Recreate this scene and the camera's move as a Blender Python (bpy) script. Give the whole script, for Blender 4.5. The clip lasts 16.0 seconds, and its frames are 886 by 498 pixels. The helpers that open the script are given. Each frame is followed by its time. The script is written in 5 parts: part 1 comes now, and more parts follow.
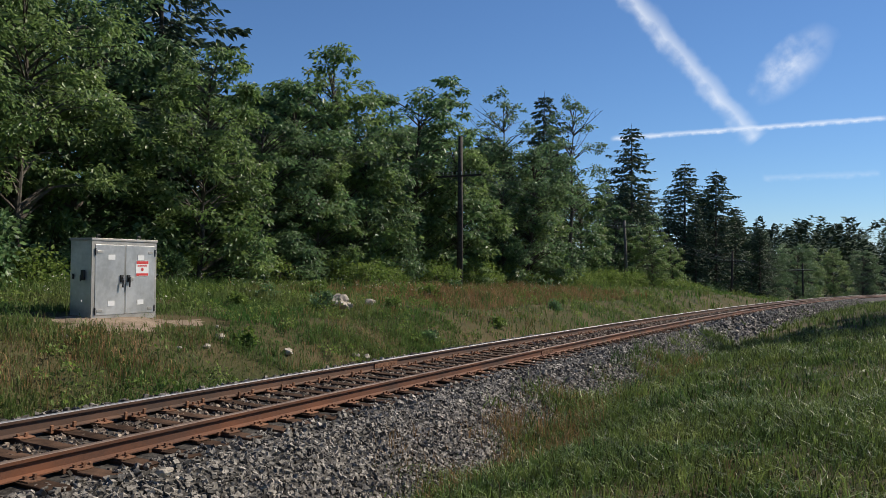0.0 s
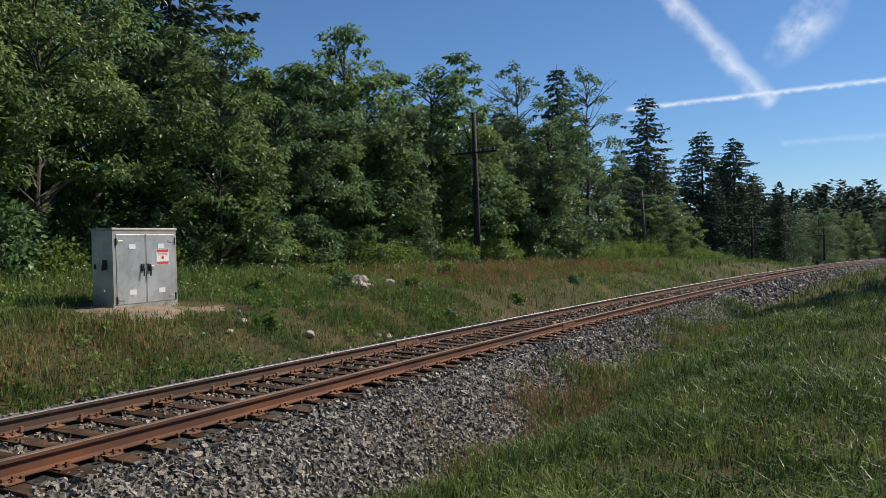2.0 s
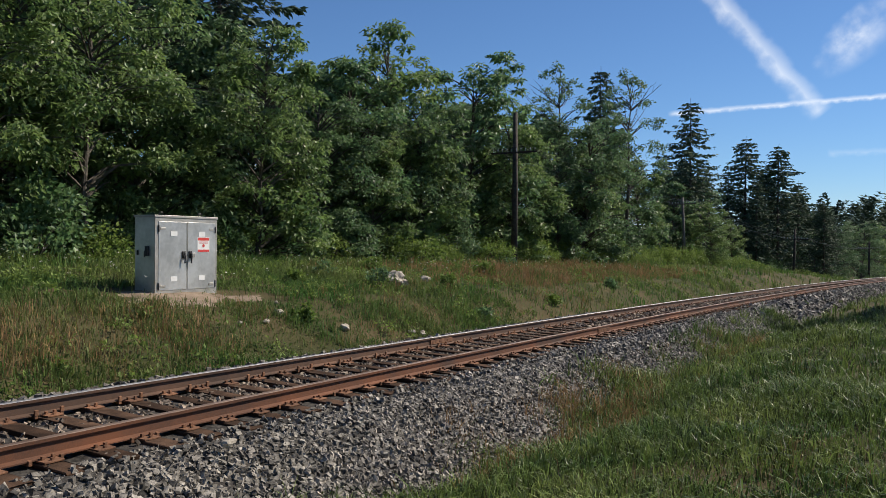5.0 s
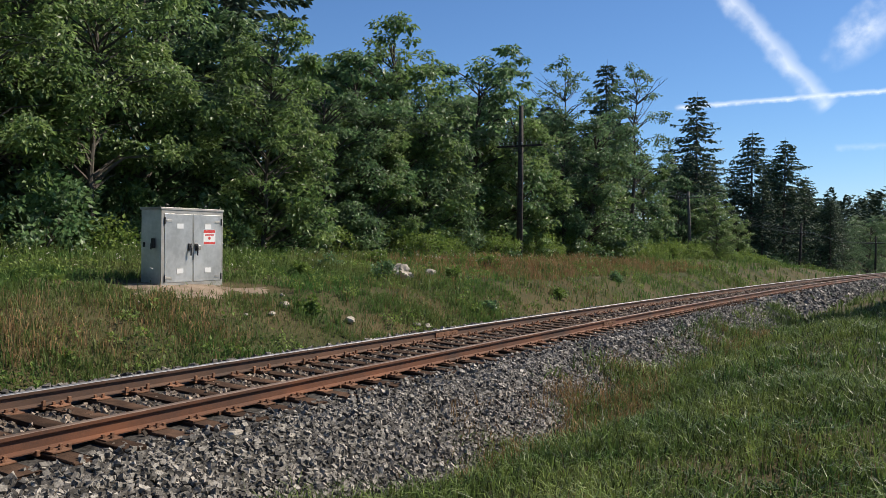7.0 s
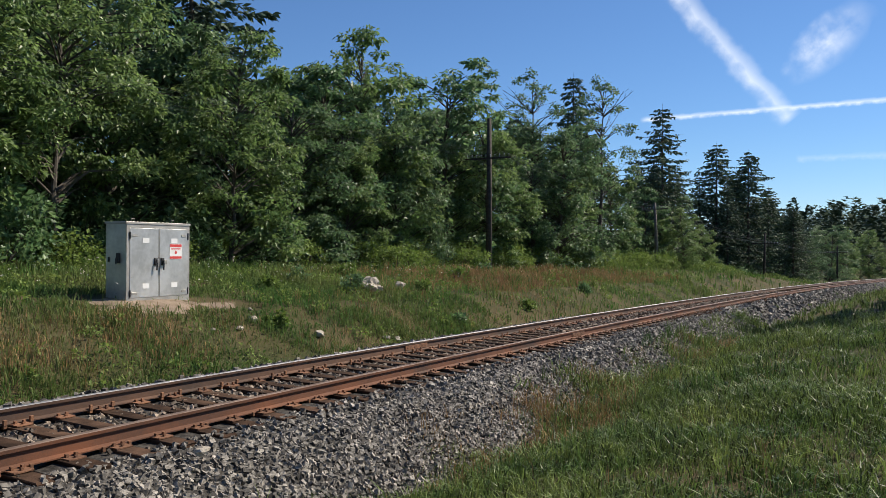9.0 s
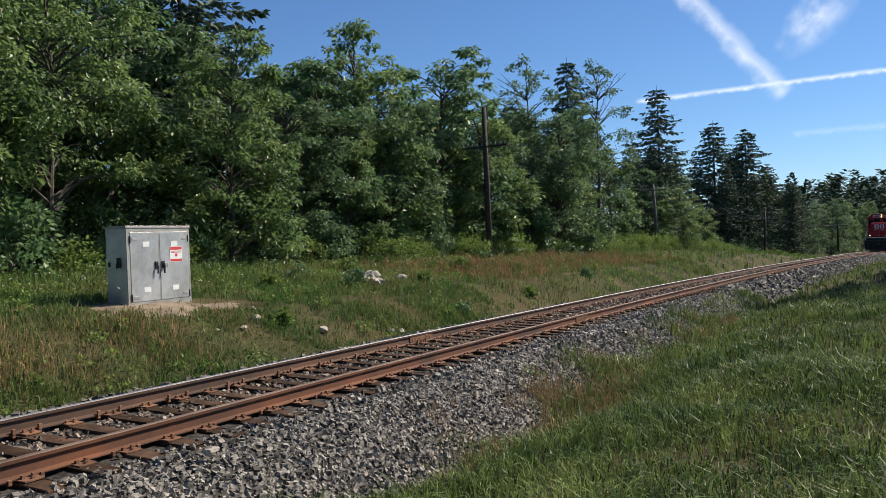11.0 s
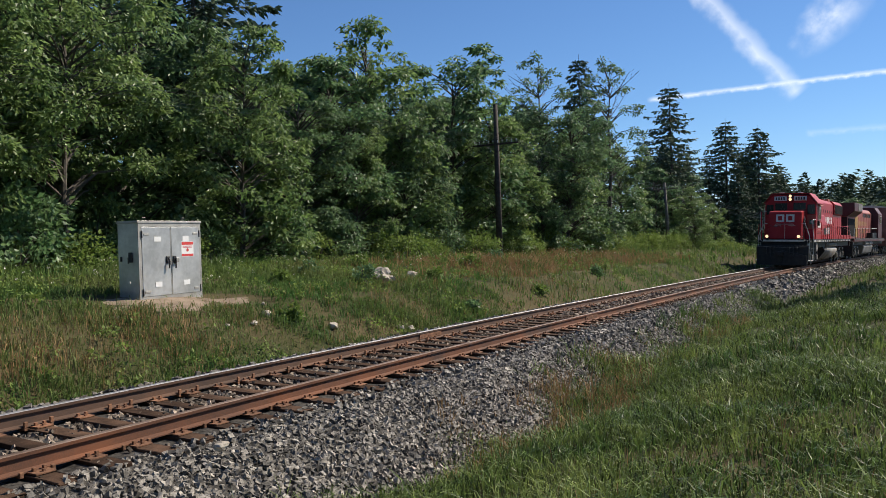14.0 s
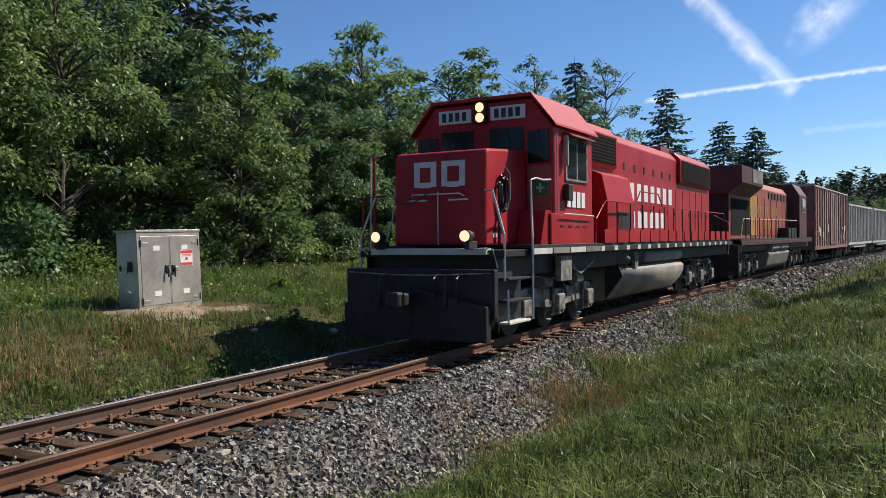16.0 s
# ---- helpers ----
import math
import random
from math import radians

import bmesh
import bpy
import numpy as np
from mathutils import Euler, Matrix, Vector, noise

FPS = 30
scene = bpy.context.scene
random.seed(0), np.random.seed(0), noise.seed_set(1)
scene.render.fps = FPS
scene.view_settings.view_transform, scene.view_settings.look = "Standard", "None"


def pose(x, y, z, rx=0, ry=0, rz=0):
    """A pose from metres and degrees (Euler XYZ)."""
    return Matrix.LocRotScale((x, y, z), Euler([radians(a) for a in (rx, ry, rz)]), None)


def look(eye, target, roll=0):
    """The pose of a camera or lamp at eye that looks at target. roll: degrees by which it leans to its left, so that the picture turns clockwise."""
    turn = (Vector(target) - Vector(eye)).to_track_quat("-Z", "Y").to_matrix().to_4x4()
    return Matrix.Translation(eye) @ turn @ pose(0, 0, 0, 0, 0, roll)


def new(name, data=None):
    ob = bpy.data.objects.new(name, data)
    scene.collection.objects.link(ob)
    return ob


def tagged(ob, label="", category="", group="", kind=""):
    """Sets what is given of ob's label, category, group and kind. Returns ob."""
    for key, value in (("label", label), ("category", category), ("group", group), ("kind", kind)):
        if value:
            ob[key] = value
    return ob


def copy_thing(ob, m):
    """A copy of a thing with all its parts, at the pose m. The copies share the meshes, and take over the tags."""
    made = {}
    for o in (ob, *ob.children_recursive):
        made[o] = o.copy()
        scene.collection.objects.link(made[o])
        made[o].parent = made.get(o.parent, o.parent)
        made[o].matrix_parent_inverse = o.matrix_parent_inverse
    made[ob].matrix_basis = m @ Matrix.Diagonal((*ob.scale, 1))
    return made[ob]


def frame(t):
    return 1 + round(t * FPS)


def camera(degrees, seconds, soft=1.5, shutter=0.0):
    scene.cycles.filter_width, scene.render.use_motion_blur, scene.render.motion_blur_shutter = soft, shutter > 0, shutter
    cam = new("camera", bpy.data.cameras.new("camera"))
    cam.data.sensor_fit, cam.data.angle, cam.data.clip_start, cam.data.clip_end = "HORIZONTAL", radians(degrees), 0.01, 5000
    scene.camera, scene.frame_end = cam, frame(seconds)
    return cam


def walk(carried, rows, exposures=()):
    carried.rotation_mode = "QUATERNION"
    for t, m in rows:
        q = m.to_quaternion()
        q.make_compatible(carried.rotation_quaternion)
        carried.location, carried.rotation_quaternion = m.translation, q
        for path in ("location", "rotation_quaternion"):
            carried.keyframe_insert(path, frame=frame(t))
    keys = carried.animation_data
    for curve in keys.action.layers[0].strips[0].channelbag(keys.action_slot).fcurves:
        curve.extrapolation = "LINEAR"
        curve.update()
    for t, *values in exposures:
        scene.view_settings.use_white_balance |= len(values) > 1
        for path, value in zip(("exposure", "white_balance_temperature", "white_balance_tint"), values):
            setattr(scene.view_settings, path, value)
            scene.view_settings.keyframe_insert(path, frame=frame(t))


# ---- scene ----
# Camera: held in the hand on the grass bank; eye, heading (left of the track's direction), tilt, lean.
cam = camera(57.6, 16.0, soft=0.8)
EYES = [
    (0.0, 7.290, -0.004, 1.643, 25.93, 1.24, 0.48),
    (0.5, 7.297, -0.027, 1.647, 26.11, 1.18, 0.26),
    (1.0, 7.273, 0.016, 1.629, 26.42, 0.93, -0.25),
    (1.5, 7.263, 0.009, 1.631, 26.75, 0.29, -0.78),
    (2.0, 7.263, 0.017, 1.624, 27.17, -0.28, -1.63),
    (2.5, 7.258, 0.010, 1.626, 27.14, -0.24, -1.84),
    (3.0, 7.259, 0.014, 1.622, 27.08, -0.39, -1.11),
    (3.5, 7.246, 0.018, 1.632, 27.77, -0.15, -0.15),
    (4.0, 7.230, 0.025, 1.625, 28.79, 0.03, 0.16),
    (6.5, 7.234, -0.008, 1.629, 30.12, -0.98, 0.65),
    (7.0, 7.232, 0.000, 1.617, 30.08, -0.85, 0.74),
    (7.5, 7.227, 0.005, 1.626, 29.59, -0.55, 0.76),
    (8.0, 7.240, -0.004, 1.618, 28.70, -0.22, 0.54),
    (8.5, 7.247, -0.006, 1.620, 28.15, 0.06, 0.42),
    (9.0, 7.247, -0.006, 1.626, 27.93, 0.03, 0.33),
    (11.5, 7.247, 0.005, 1.618, 28.01, -0.69, -2.50),
    (12.0, 7.249, 0.004, 1.624, 28.03, -0.70, -2.43),
    (12.5, 7.244, 0.014, 1.617, 28.11, -0.68, -2.34),
    (13.0, 7.252, 0.009, 1.617, 28.32, -0.65, -2.02),
    (13.5, 7.251, 0.003, 1.626, 28.62, -0.65, -1.78),
    (14.0, 7.240, 0.007, 1.621, 28.70, -0.80, -1.76),
    (14.5, 7.238, 0.003, 1.617, 28.65, -0.89, -2.03),
    (15.0, 7.243, 0.000, 1.619, 28.79, -0.88, -2.55),
    (15.5, 7.236, 0.021, 1.621, 28.71, -0.74, -2.91),
    (16.0, 7.250, 0.011, 1.615, 28.65, -0.49, -2.75),
]


def eye_pose(x, y, z, yaw, pitch, lean):
    a, b = radians(yaw), radians(pitch)
    way = Vector((-math.sin(a) * math.cos(b), math.cos(a) * math.cos(b), math.sin(b)))
    return look((x, y, z), Vector((x, y, z)) + way, lean)


walk(cam, [(t, eye_pose(*e)) for t, *e in EYES], exposures=[(0.0, 0.22), (2.5, 0.20), (4.2, 0.20), (6.3, 0.44), (16.0, 0.47)])

# Light: summer sun ahead and to the right of the track, clear sky.
SUN_AZ, SUN_EL = 35.0, 43.0
world = bpy.data.worlds.new("sky")
scene.world = world
world.use_nodes = True
wn = world.node_tree.nodes
sky = wn.new("ShaderNodeTexSky")
sky.sky_type, sky.sun_disc = "NISHITA", False
sky.sun_elevation, sky.sun_rotation = radians(SUN_EL), radians(SUN_AZ)
sky.air_density, sky.dust_density, sky.ozone_density = 1.0, 0.0, 10.0
sky.altitude = 400
world.node_tree.links.new(sky.outputs[0], wn["Background"].inputs[0])
wn["Background"].inputs[1].default_value = 0.085
sun = new("sun", bpy.data.lights.new("sun", "SUN"))
sun.data.energy, sun.data.angle, sun.data.color = 5.0, radians(0.5), (1.0, 0.90, 0.76)
sd = Vector((math.sin(radians(SUN_AZ)) * math.cos(radians(SUN_EL)), math.cos(radians(SUN_AZ)) * math.cos(radians(SUN_EL)), math.sin(radians(SUN_EL))))
sun.matrix_world = look(sd * 50, (0, 0, 0))

# ---- materials ----
def mat(name, a, b=None, scale=8.0, rough=0.7, metal=0.0, bump=0.0, fine=60.0, vary=0.0, island=False, detail=6.0, spec=0.5, transl=0.0):
    """Two colours mixed by coarse and fine noise; vary: brightness change from piece to piece."""
    m = bpy.data.materials.new(name)
    m.use_nodes = True
    n, l = m.node_tree.nodes, m.node_tree.links
    p = n["Principled BSDF"]
    p.inputs["Roughness"].default_value, p.inputs["Metallic"].default_value = rough, metal
    p.inputs["Specular IOR Level"].default_value = spec
    co = n.new("ShaderNodeTexCoord")
    big, small = n.new("ShaderNodeTexNoise"), n.new("ShaderNodeTexNoise")
    big.inputs["Scale"].default_value, small.inputs["Scale"].default_value = scale, fine
    big.inputs["Detail"].default_value = detail
    for x in (big, small):
        l.new(co.outputs["Object"], x.inputs["Vector"])
    add = n.new("ShaderNodeMath")
    add.operation = "MULTIPLY_ADD"
    l.new(small.outputs["Fac"], add.inputs[0])
    add.inputs[1].default_value = 0.35
    l.new(big.outputs["Fac"], add.inputs[2])
    ramp = n.new("ShaderNodeValToRGB")
    ramp.color_ramp.elements[0].position, ramp.color_ramp.elements[1].position = 0.5, 0.85
    ramp.color_ramp.elements[0].color, ramp.color_ramp.elements[1].color = (*a, 1), (*(b or a), 1)
    l.new(add.outputs[0], ramp.inputs["Fac"])
    out = ramp.outputs["Color"]
    if vary:
        hue = n.new("ShaderNodeHueSaturation")
        src = n.new("ShaderNodeNewGeometry").outputs["Random Per Island"] if island else n.new("ShaderNodeObjectInfo").outputs["Random"]
        mr = n.new("ShaderNodeMapRange")
        mr.inputs["To Min"].default_value, mr.inputs["To Max"].default_value = 1 - vary, 1 + vary
        l.new(src, mr.inputs["Value"])
        l.new(mr.outputs[0], hue.inputs["Value"])
        l.new(out, hue.inputs["Color"])
        out = hue.outputs["Color"]
    l.new(out, p.inputs["Base Color"])
    if bump:
        bp = n.new("ShaderNodeBump")
        bp.inputs["Strength"].default_value, bp.inputs["Distance"].default_value = bump, 0.02
        l.new(add.outputs[0], bp.inputs["Height"])
        l.new(bp.outputs[0], p.inputs["Normal"])
    if transl:
        tr, mx = n.new("ShaderNodeBsdfTranslucent"), n.new("ShaderNodeMixShader")
        l.new(out, tr.inputs["Color"])
        mx.inputs[0].default_value = transl
        l.new(p.outputs[0], mx.inputs[1])
        l.new(tr.outputs[0], mx.inputs[2])
        l.new(mx.outputs[0], n["Material Output"].inputs["Surface"])
    return m


def glow(name, col, strength):
    m = bpy.data.materials.new(name)
    m.use_nodes = True
    p = m.node_tree.nodes["Principled BSDF"]
    p.inputs["Base Color"].default_value = (*col, 1)
    p.inputs["Emission Color"].default_value = (*col, 1)
    p.inputs["Emission Strength"].default_value = strength
    return m


M_GROUND = mat("meadow soil and turf", (0.034, 0.044, 0.016), (0.095, 0.074, 0.038), 0.55, 0.95, bump=0.6, fine=18, spec=0.1)
# Bed rock is darker than the stones: the shade of their gaps is coloured in.
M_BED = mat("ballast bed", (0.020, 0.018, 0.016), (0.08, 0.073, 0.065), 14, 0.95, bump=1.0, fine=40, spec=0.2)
M_STONE = mat("crushed grey rock", (0.058, 0.052, 0.044), (0.285, 0.260, 0.222), 9, 0.7, bump=0.4, vary=0.8, island=True, spec=0.3)
M_STONE1 = mat("grey rock piece", (0.058, 0.052, 0.044), (0.285, 0.260, 0.222), 9, 0.7, bump=0.4, vary=0.8, spec=0.3)
M_STONEB = mat("rust-dusted brown rock", (0.080, 0.060, 0.046), (0.29, 0.235, 0.18), 9, 0.8, bump=0.4, vary=0.7, island=True, spec=0.25)
M_PALE = mat("pale limestone", (0.29, 0.25, 0.20), (0.48, 0.43, 0.35), 5, 0.9, bump=0.5)
M_RUST = mat("rusted rail steel", (0.062, 0.036, 0.024), (0.130, 0.064, 0.036), 1.3, 0.75, bump=0.2, fine=90)
M_RUSTO = mat("orange rusted rail steel", (0.062, 0.030, 0.018), (0.165, 0.060, 0.025), 1.1, 0.75, bump=0.25, fine=70)
M_SHINE = mat("browned rail head", (0.19, 0.125, 0.09), (0.32, 0.23, 0.175), 3, 0.5, metal=0.6, fine=120)
# Far rail's worn steel, coloured brighter to stand in for its grazing sky glint.
M_GLINT = mat("worn rail head with sky glint", (0.50, 0.48, 0.45), (0.64, 0.61, 0.58), 3, 0.5, metal=1.0, fine=120)
M_RUSTP = mat("rusted tie plate", (0.12, 0.054, 0.027), (0.25, 0.12, 0.062), 9, 0.85, bump=0.4, vary=0.3)
M_TIE = mat("weathered creosoted timber", (0.030, 0.019, 0.013), (0.092, 0.055, 0.036), 5, 0.95, bump=0.7, vary=0.35, spec=0.1)
M_SAND = mat("gravelly sand", (0.15, 0.115, 0.085), (0.27, 0.21, 0.155), 3.0, 0.95, bump=0.7, fine=45, spec=0.1)
M_ALU = mat("dull sheet aluminium", (0.44, 0.43, 0.405), (0.66, 0.645, 0.615), 1.6, 0.38, metal=0.6, bump=0.10, fine=12)
M_ALUD = mat("weathered aluminium trim", (0.34, 0.325, 0.29), (0.47, 0.45, 0.41), 4, 0.55, metal=0.7)
M_IRON = mat("black iron", (0.015, 0.015, 0.016), (0.035, 0.034, 0.033), 6, 0.55)
M_WHITE = mat("white sheet", (0.74, 0.74, 0.72), (0.82, 0.82, 0.80), 6, 0.5)
M_SIGNRED = mat("red sign print", (0.55, 0.045, 0.04), (0.62, 0.06, 0.05), 6, 0.5)
M_POLE = mat("tarred pole timber", (0.022, 0.018, 0.015), (0.06, 0.05, 0.042), 7, 0.9, bump=0.5, fine=40)
M_POLEG = mat("greyed pole timber", (0.085, 0.08, 0.07), (0.17, 0.16, 0.145), 7, 0.9, bump=0.5, fine=40)
M_GLASSY = mat("glass insulator", (0.35, 0.42, 0.42), (0.5, 0.55, 0.55), 5, 0.15)
M_WIRE = mat("line wire", (0.02, 0.02, 0.02), (0.04, 0.04, 0.04), 5, 0.5)
M_BARK = mat("grey brown bark", (0.040, 0.033, 0.026), (0.11, 0.095, 0.078), 6, 0.95, bump=0.8, fine=35)
M_LEAF = [mat("ash leaves", (0.110, 0.190, 0.060), (0.205, 0.285, 0.095), 0.5, 0.45, vary=0.45, island=True, transl=0.5, spec=0.6),
          mat("walnut leaves", (0.090, 0.180, 0.074), (0.165, 0.255, 0.105), 0.5, 0.45, vary=0.45, island=True, transl=0.5, spec=0.6),
          mat("maple leaves", (0.078, 0.152, 0.068), (0.148, 0.222, 0.096), 0.5, 0.45, vary=0.45, island=True, transl=0.5, spec=0.6)]
M_BUSH = mat("shrub leaves", (0.11, 0.18, 0.036), (0.20, 0.27, 0.065), 0.8, 0.6, vary=0.4, island=True, transl=0.45, spec=0.3)
M_NEEDLE = mat("spruce needles", (0.050, 0.085, 0.054), (0.085, 0.125, 0.070), 1.2, 0.7, vary=0.4, island=True, transl=0.12, spec=0.25)
# Paler, bluer greens: the haze of distance is put into this colour.
M_FAR = mat("distant woods paled for haze", (0.045, 0.075, 0.055), (0.085, 0.120, 0.070), 0.12, 0.9, vary=0.35, island=True, spec=0.1)
M_GRASS_R = mat("lush verge grass", (0.048, 0.098, 0.022), (0.170, 0.215, 0.058), 0.7, 0.46, vary=0.85, island=True, transl=0.32, spec=0.35, fine=9)
M_GRASS_L = mat("summer bank grass", (0.060, 0.148, 0.030), (0.155, 0.178, 0.058), 0.32, 0.55, vary=0.45, island=True, transl=0.4, spec=0.25, fine=5)
M_STRAW = mat("dry seed stalks", (0.22, 0.130, 0.060), (0.38, 0.245, 0.12), 0.6, 0.8, vary=0.35, island=True, transl=0.2, spec=0.2)
M_FLOWER = mat("small pale flowers", (0.62, 0.60, 0.50), (0.72, 0.70, 0.60), 5, 0.8)
M_RED = mat("weathered red paint", (0.31, 0.008, 0.014), (0.42, 0.026, 0.032), 0.9, 0.46, bump=0.04, fine=22, spec=0.25)
# Duller copy of the white for the engine's front; its shade is in the colour.
M_BOARD = mat("white paint greyed for shade", (0.58, 0.58, 0.56), (0.68, 0.68, 0.66), 6, 0.5)
# Second engine's red, darkened to carry the shadow on its radiator end.
M_MAROON = mat("maroon paint with shadow mixed in", (0.05, 0.010, 0.010), (0.10, 0.022, 0.021), 1.1, 0.55, fine=20)
M_REDOLD = mat("faded red paint", (0.24, 0.045, 0.032), (0.36, 0.085, 0.055), 1.1, 0.6, fine=20)
M_RIB = mat("chalky faded boxcar rib", (0.30, 0.17, 0.145), (0.50, 0.36, 0.32), 1.6, 0.75, fine=14)
M_BOX = mat("brown boxcar paint", (0.15, 0.065, 0.052), (0.30, 0.155, 0.13), 1.0, 0.7, bump=0.1, fine=14)
M_YEL = mat("faded yellow paint", (0.33, 0.17, 0.035), (0.46, 0.28, 0.07), 1.5, 0.6, fine=20)
M_SILL = mat("off-white sill stripe", (0.50, 0.48, 0.43), (0.66, 0.64, 0.60), 2.5, 0.6)
M_DARK = mat("sooty underframe black", (0.011, 0.011, 0.012), (0.028, 0.026, 0.025), 4, 0.6, bump=0.1, spec=0.4)
M_GRILLE = mat("dark radiator grille", (0.006, 0.005, 0.005), (0.013, 0.012, 0.011), 9, 0.8, bump=0.3, spec=0.08)
M_TRUCK = mat("dusty bogie steel", (0.07, 0.065, 0.058), (0.30, 0.28, 0.25), 6, 0.8, bump=0.2)
M_TANK = mat("dusty grey tank", (0.12, 0.112, 0.10), (0.27, 0.25, 0.225), 1.0, 0.62, fine=15)
M_HOP = mat("pale grey hopper paint", (0.42, 0.43, 0.40), (0.58, 0.58, 0.54), 1.2, 0.65, fine=14)
M_WIN = mat("dark cab glass", (0.010, 0.012, 0.014), (0.018, 0.02, 0.022), 2, 0.08, spec=0.25)
M_LIT = glow("headlamp glow", (1.0, 0.60, 0.34), 1.0)


# ---- mesh helpers ----
def mesh_np(name, verts, faces, material, smooth=False):
    """verts (n, 3), faces (m, k): one mesh, all faces with k corners."""
    me = bpy.data.meshes.new(name)
    verts, faces = np.asarray(verts, np.float32), np.asarray(faces, np.int32)
    me.vertices.add(len(verts))
    me.vertices.foreach_set("co", verts.ravel())
    m, k = faces.shape
    me.loops.add(m * k)
    me.loops.foreach_set("vertex_index", faces.ravel())
    me.polygons.add(m)
    me.polygons.foreach_set("loop_start", np.arange(0, m * k, k, dtype=np.int32))
    me.polygons.foreach_set("use_smooth", np.full(m, smooth))
    me.update(calc_edges=True)
    me.materials.append(material)
    return me


def part(name, bm, material, parent=None, label="", smooth=False):
    me = bpy.data.meshes.new(name)
    bmesh.ops.recalc_face_normals(bm, faces=bm.faces)
    if smooth:
        for f in bm.faces:
            f.smooth = True
    bm.to_mesh(me)
    bm.free()
    me.materials.append(material)
    ob = new(name, me)
    ob.parent = parent
    return tagged(ob, label)


def box(x0, x1, y0, y1, z0, z1, bev=0.0, bm=None):
    bm = bm or bmesh.new()
    vs = [bm.verts.new(c) for c in ((x0, y0, z0), (x1, y0, z0), (x1, y1, z0), (x0, y1, z0), (x0, y0, z1), (x1, y0, z1), (x1, y1, z1), (x0, y1, z1))]
    fs = [bm.faces.new([vs[i] for i in q]) for q in ((0, 3, 2, 1), (4, 5, 6, 7), (0, 1, 5, 4), (1, 2, 6, 5), (2, 3, 7, 6), (3, 0, 4, 7))]
    if bev:
        bmesh.ops.bevel(bm, geom=list({e for f in fs for e in f.edges}), offset=bev, segments=2, affect="EDGES", profile=0.5)
    return bm


def prism(profile, a, b, axis="y", bev=0.0, bm=None):
    """A profile swept from a to b: along y the profile is (x, z), along x it is (y, z)."""
    bm = bm or bmesh.new()
    at = (lambda p, t: (p[0], t, p[1])) if axis == "y" else (lambda p, t: (t, p[0], p[1]))
    v0, v1 = [bm.verts.new(at(p, a)) for p in profile], [bm.verts.new(at(p, b)) for p in profile]
    n = len(profile)
    fs = [bm.faces.new(v0), bm.faces.new(v1[::-1])] + [bm.faces.new((v0[i], v0[(i + 1) % n], v1[(i + 1) % n], v1[i])) for i in range(n)]
    if bev:
        bmesh.ops.bevel(bm, geom=list({e for f in fs for e in f.edges}), offset=bev, segments=2, affect="EDGES", profile=0.5)
    return bm


def tube(points, radii, n=6, bm=None):
    """A round bar through points."""
    bm = bm or bmesh.new()
    pts = [Vector(p) for p in points]
    radii = radii if isinstance(radii, (list, tuple)) else [radii] * len(pts)
    rings = []
    for i, p in enumerate(pts):
        d = (pts[min(i + 1, len(pts) - 1)] - pts[max(i - 1, 0)]).normalized()
        a = d.orthogonal().normalized() if abs(d.z) < 0.9 else Vector((1, 0, 0))
        a = (a - d * a.dot(d)).normalized()
        b = d.cross(a)
        rings.append([bm.verts.new(p + (a * math.cos(k * math.tau / n) + b * math.sin(k * math.tau / n)) * radii[i]) for k in range(n)])
    for r, s in zip(rings, rings[1:]):
        for k in range(n):
            bm.faces.new((r[k], r[(k + 1) % n], s[(k + 1) % n], s[k]))
    bm.faces.new(rings[0][::-1])
    bm.faces.new(rings[-1])
    return bm


def thing(name, label, category, group="", at=None):
    ob = new(name)
    if at is not None:
        ob.matrix_world = at
    return tagged(ob, label, category, group)


# ---- the track's line and the lie of the land ----
S0, RADIUS, GRADE, CANT, ARC_END = 2.8, 781.0, -0.01607, radians(1.9), 420.0


def line(s):
    """Centre of the track s metres along it: x, y, z, heading to the right."""
    e = np.clip(np.asarray(s, float) - S0, 0, ARC_END)
    rest = np.maximum(np.asarray(s, float) - S0 - ARC_END, 0)
    th = e / RADIUS
    x = RADIUS * (1 - np.cos(th)) + rest * np.sin(th)
    y = np.minimum(s, S0) + RADIUS * np.sin(th) + rest * np.cos(th)
    return x, y, GRADE * np.clip(s, -40, 300), th


PU = [-400, -80, -30, -20, -14, -10, -6, -4.2, -3.2, -2.5, -1.9, 1.9, 2.4, 2.95, 4.5, 6, 8, 12, 80, 400]
PZ = [9, 3.4, 2.4, 1.7, 1.2, 1.05, 0.75, 0.55, 0.1, -0.35, -0.32, -0.50, -0.80, -0.95, -0.62, -0.30, 0.0, 0.3, 1.0, 5]


def bumps(x, y):
    return (0.05 * np.sin(0.9 * x + 1.3) * np.sin(0.7 * y + 0.5) + 0.035 * np.sin(2.1 * x + 0.4 * y) * np.sin(1.7 * y - 0.6 * x)
            + 0.02 * np.sin(4.3 * x + 1.1 * y + 2) * np.sin(3.7 * y - 0.9 * x))


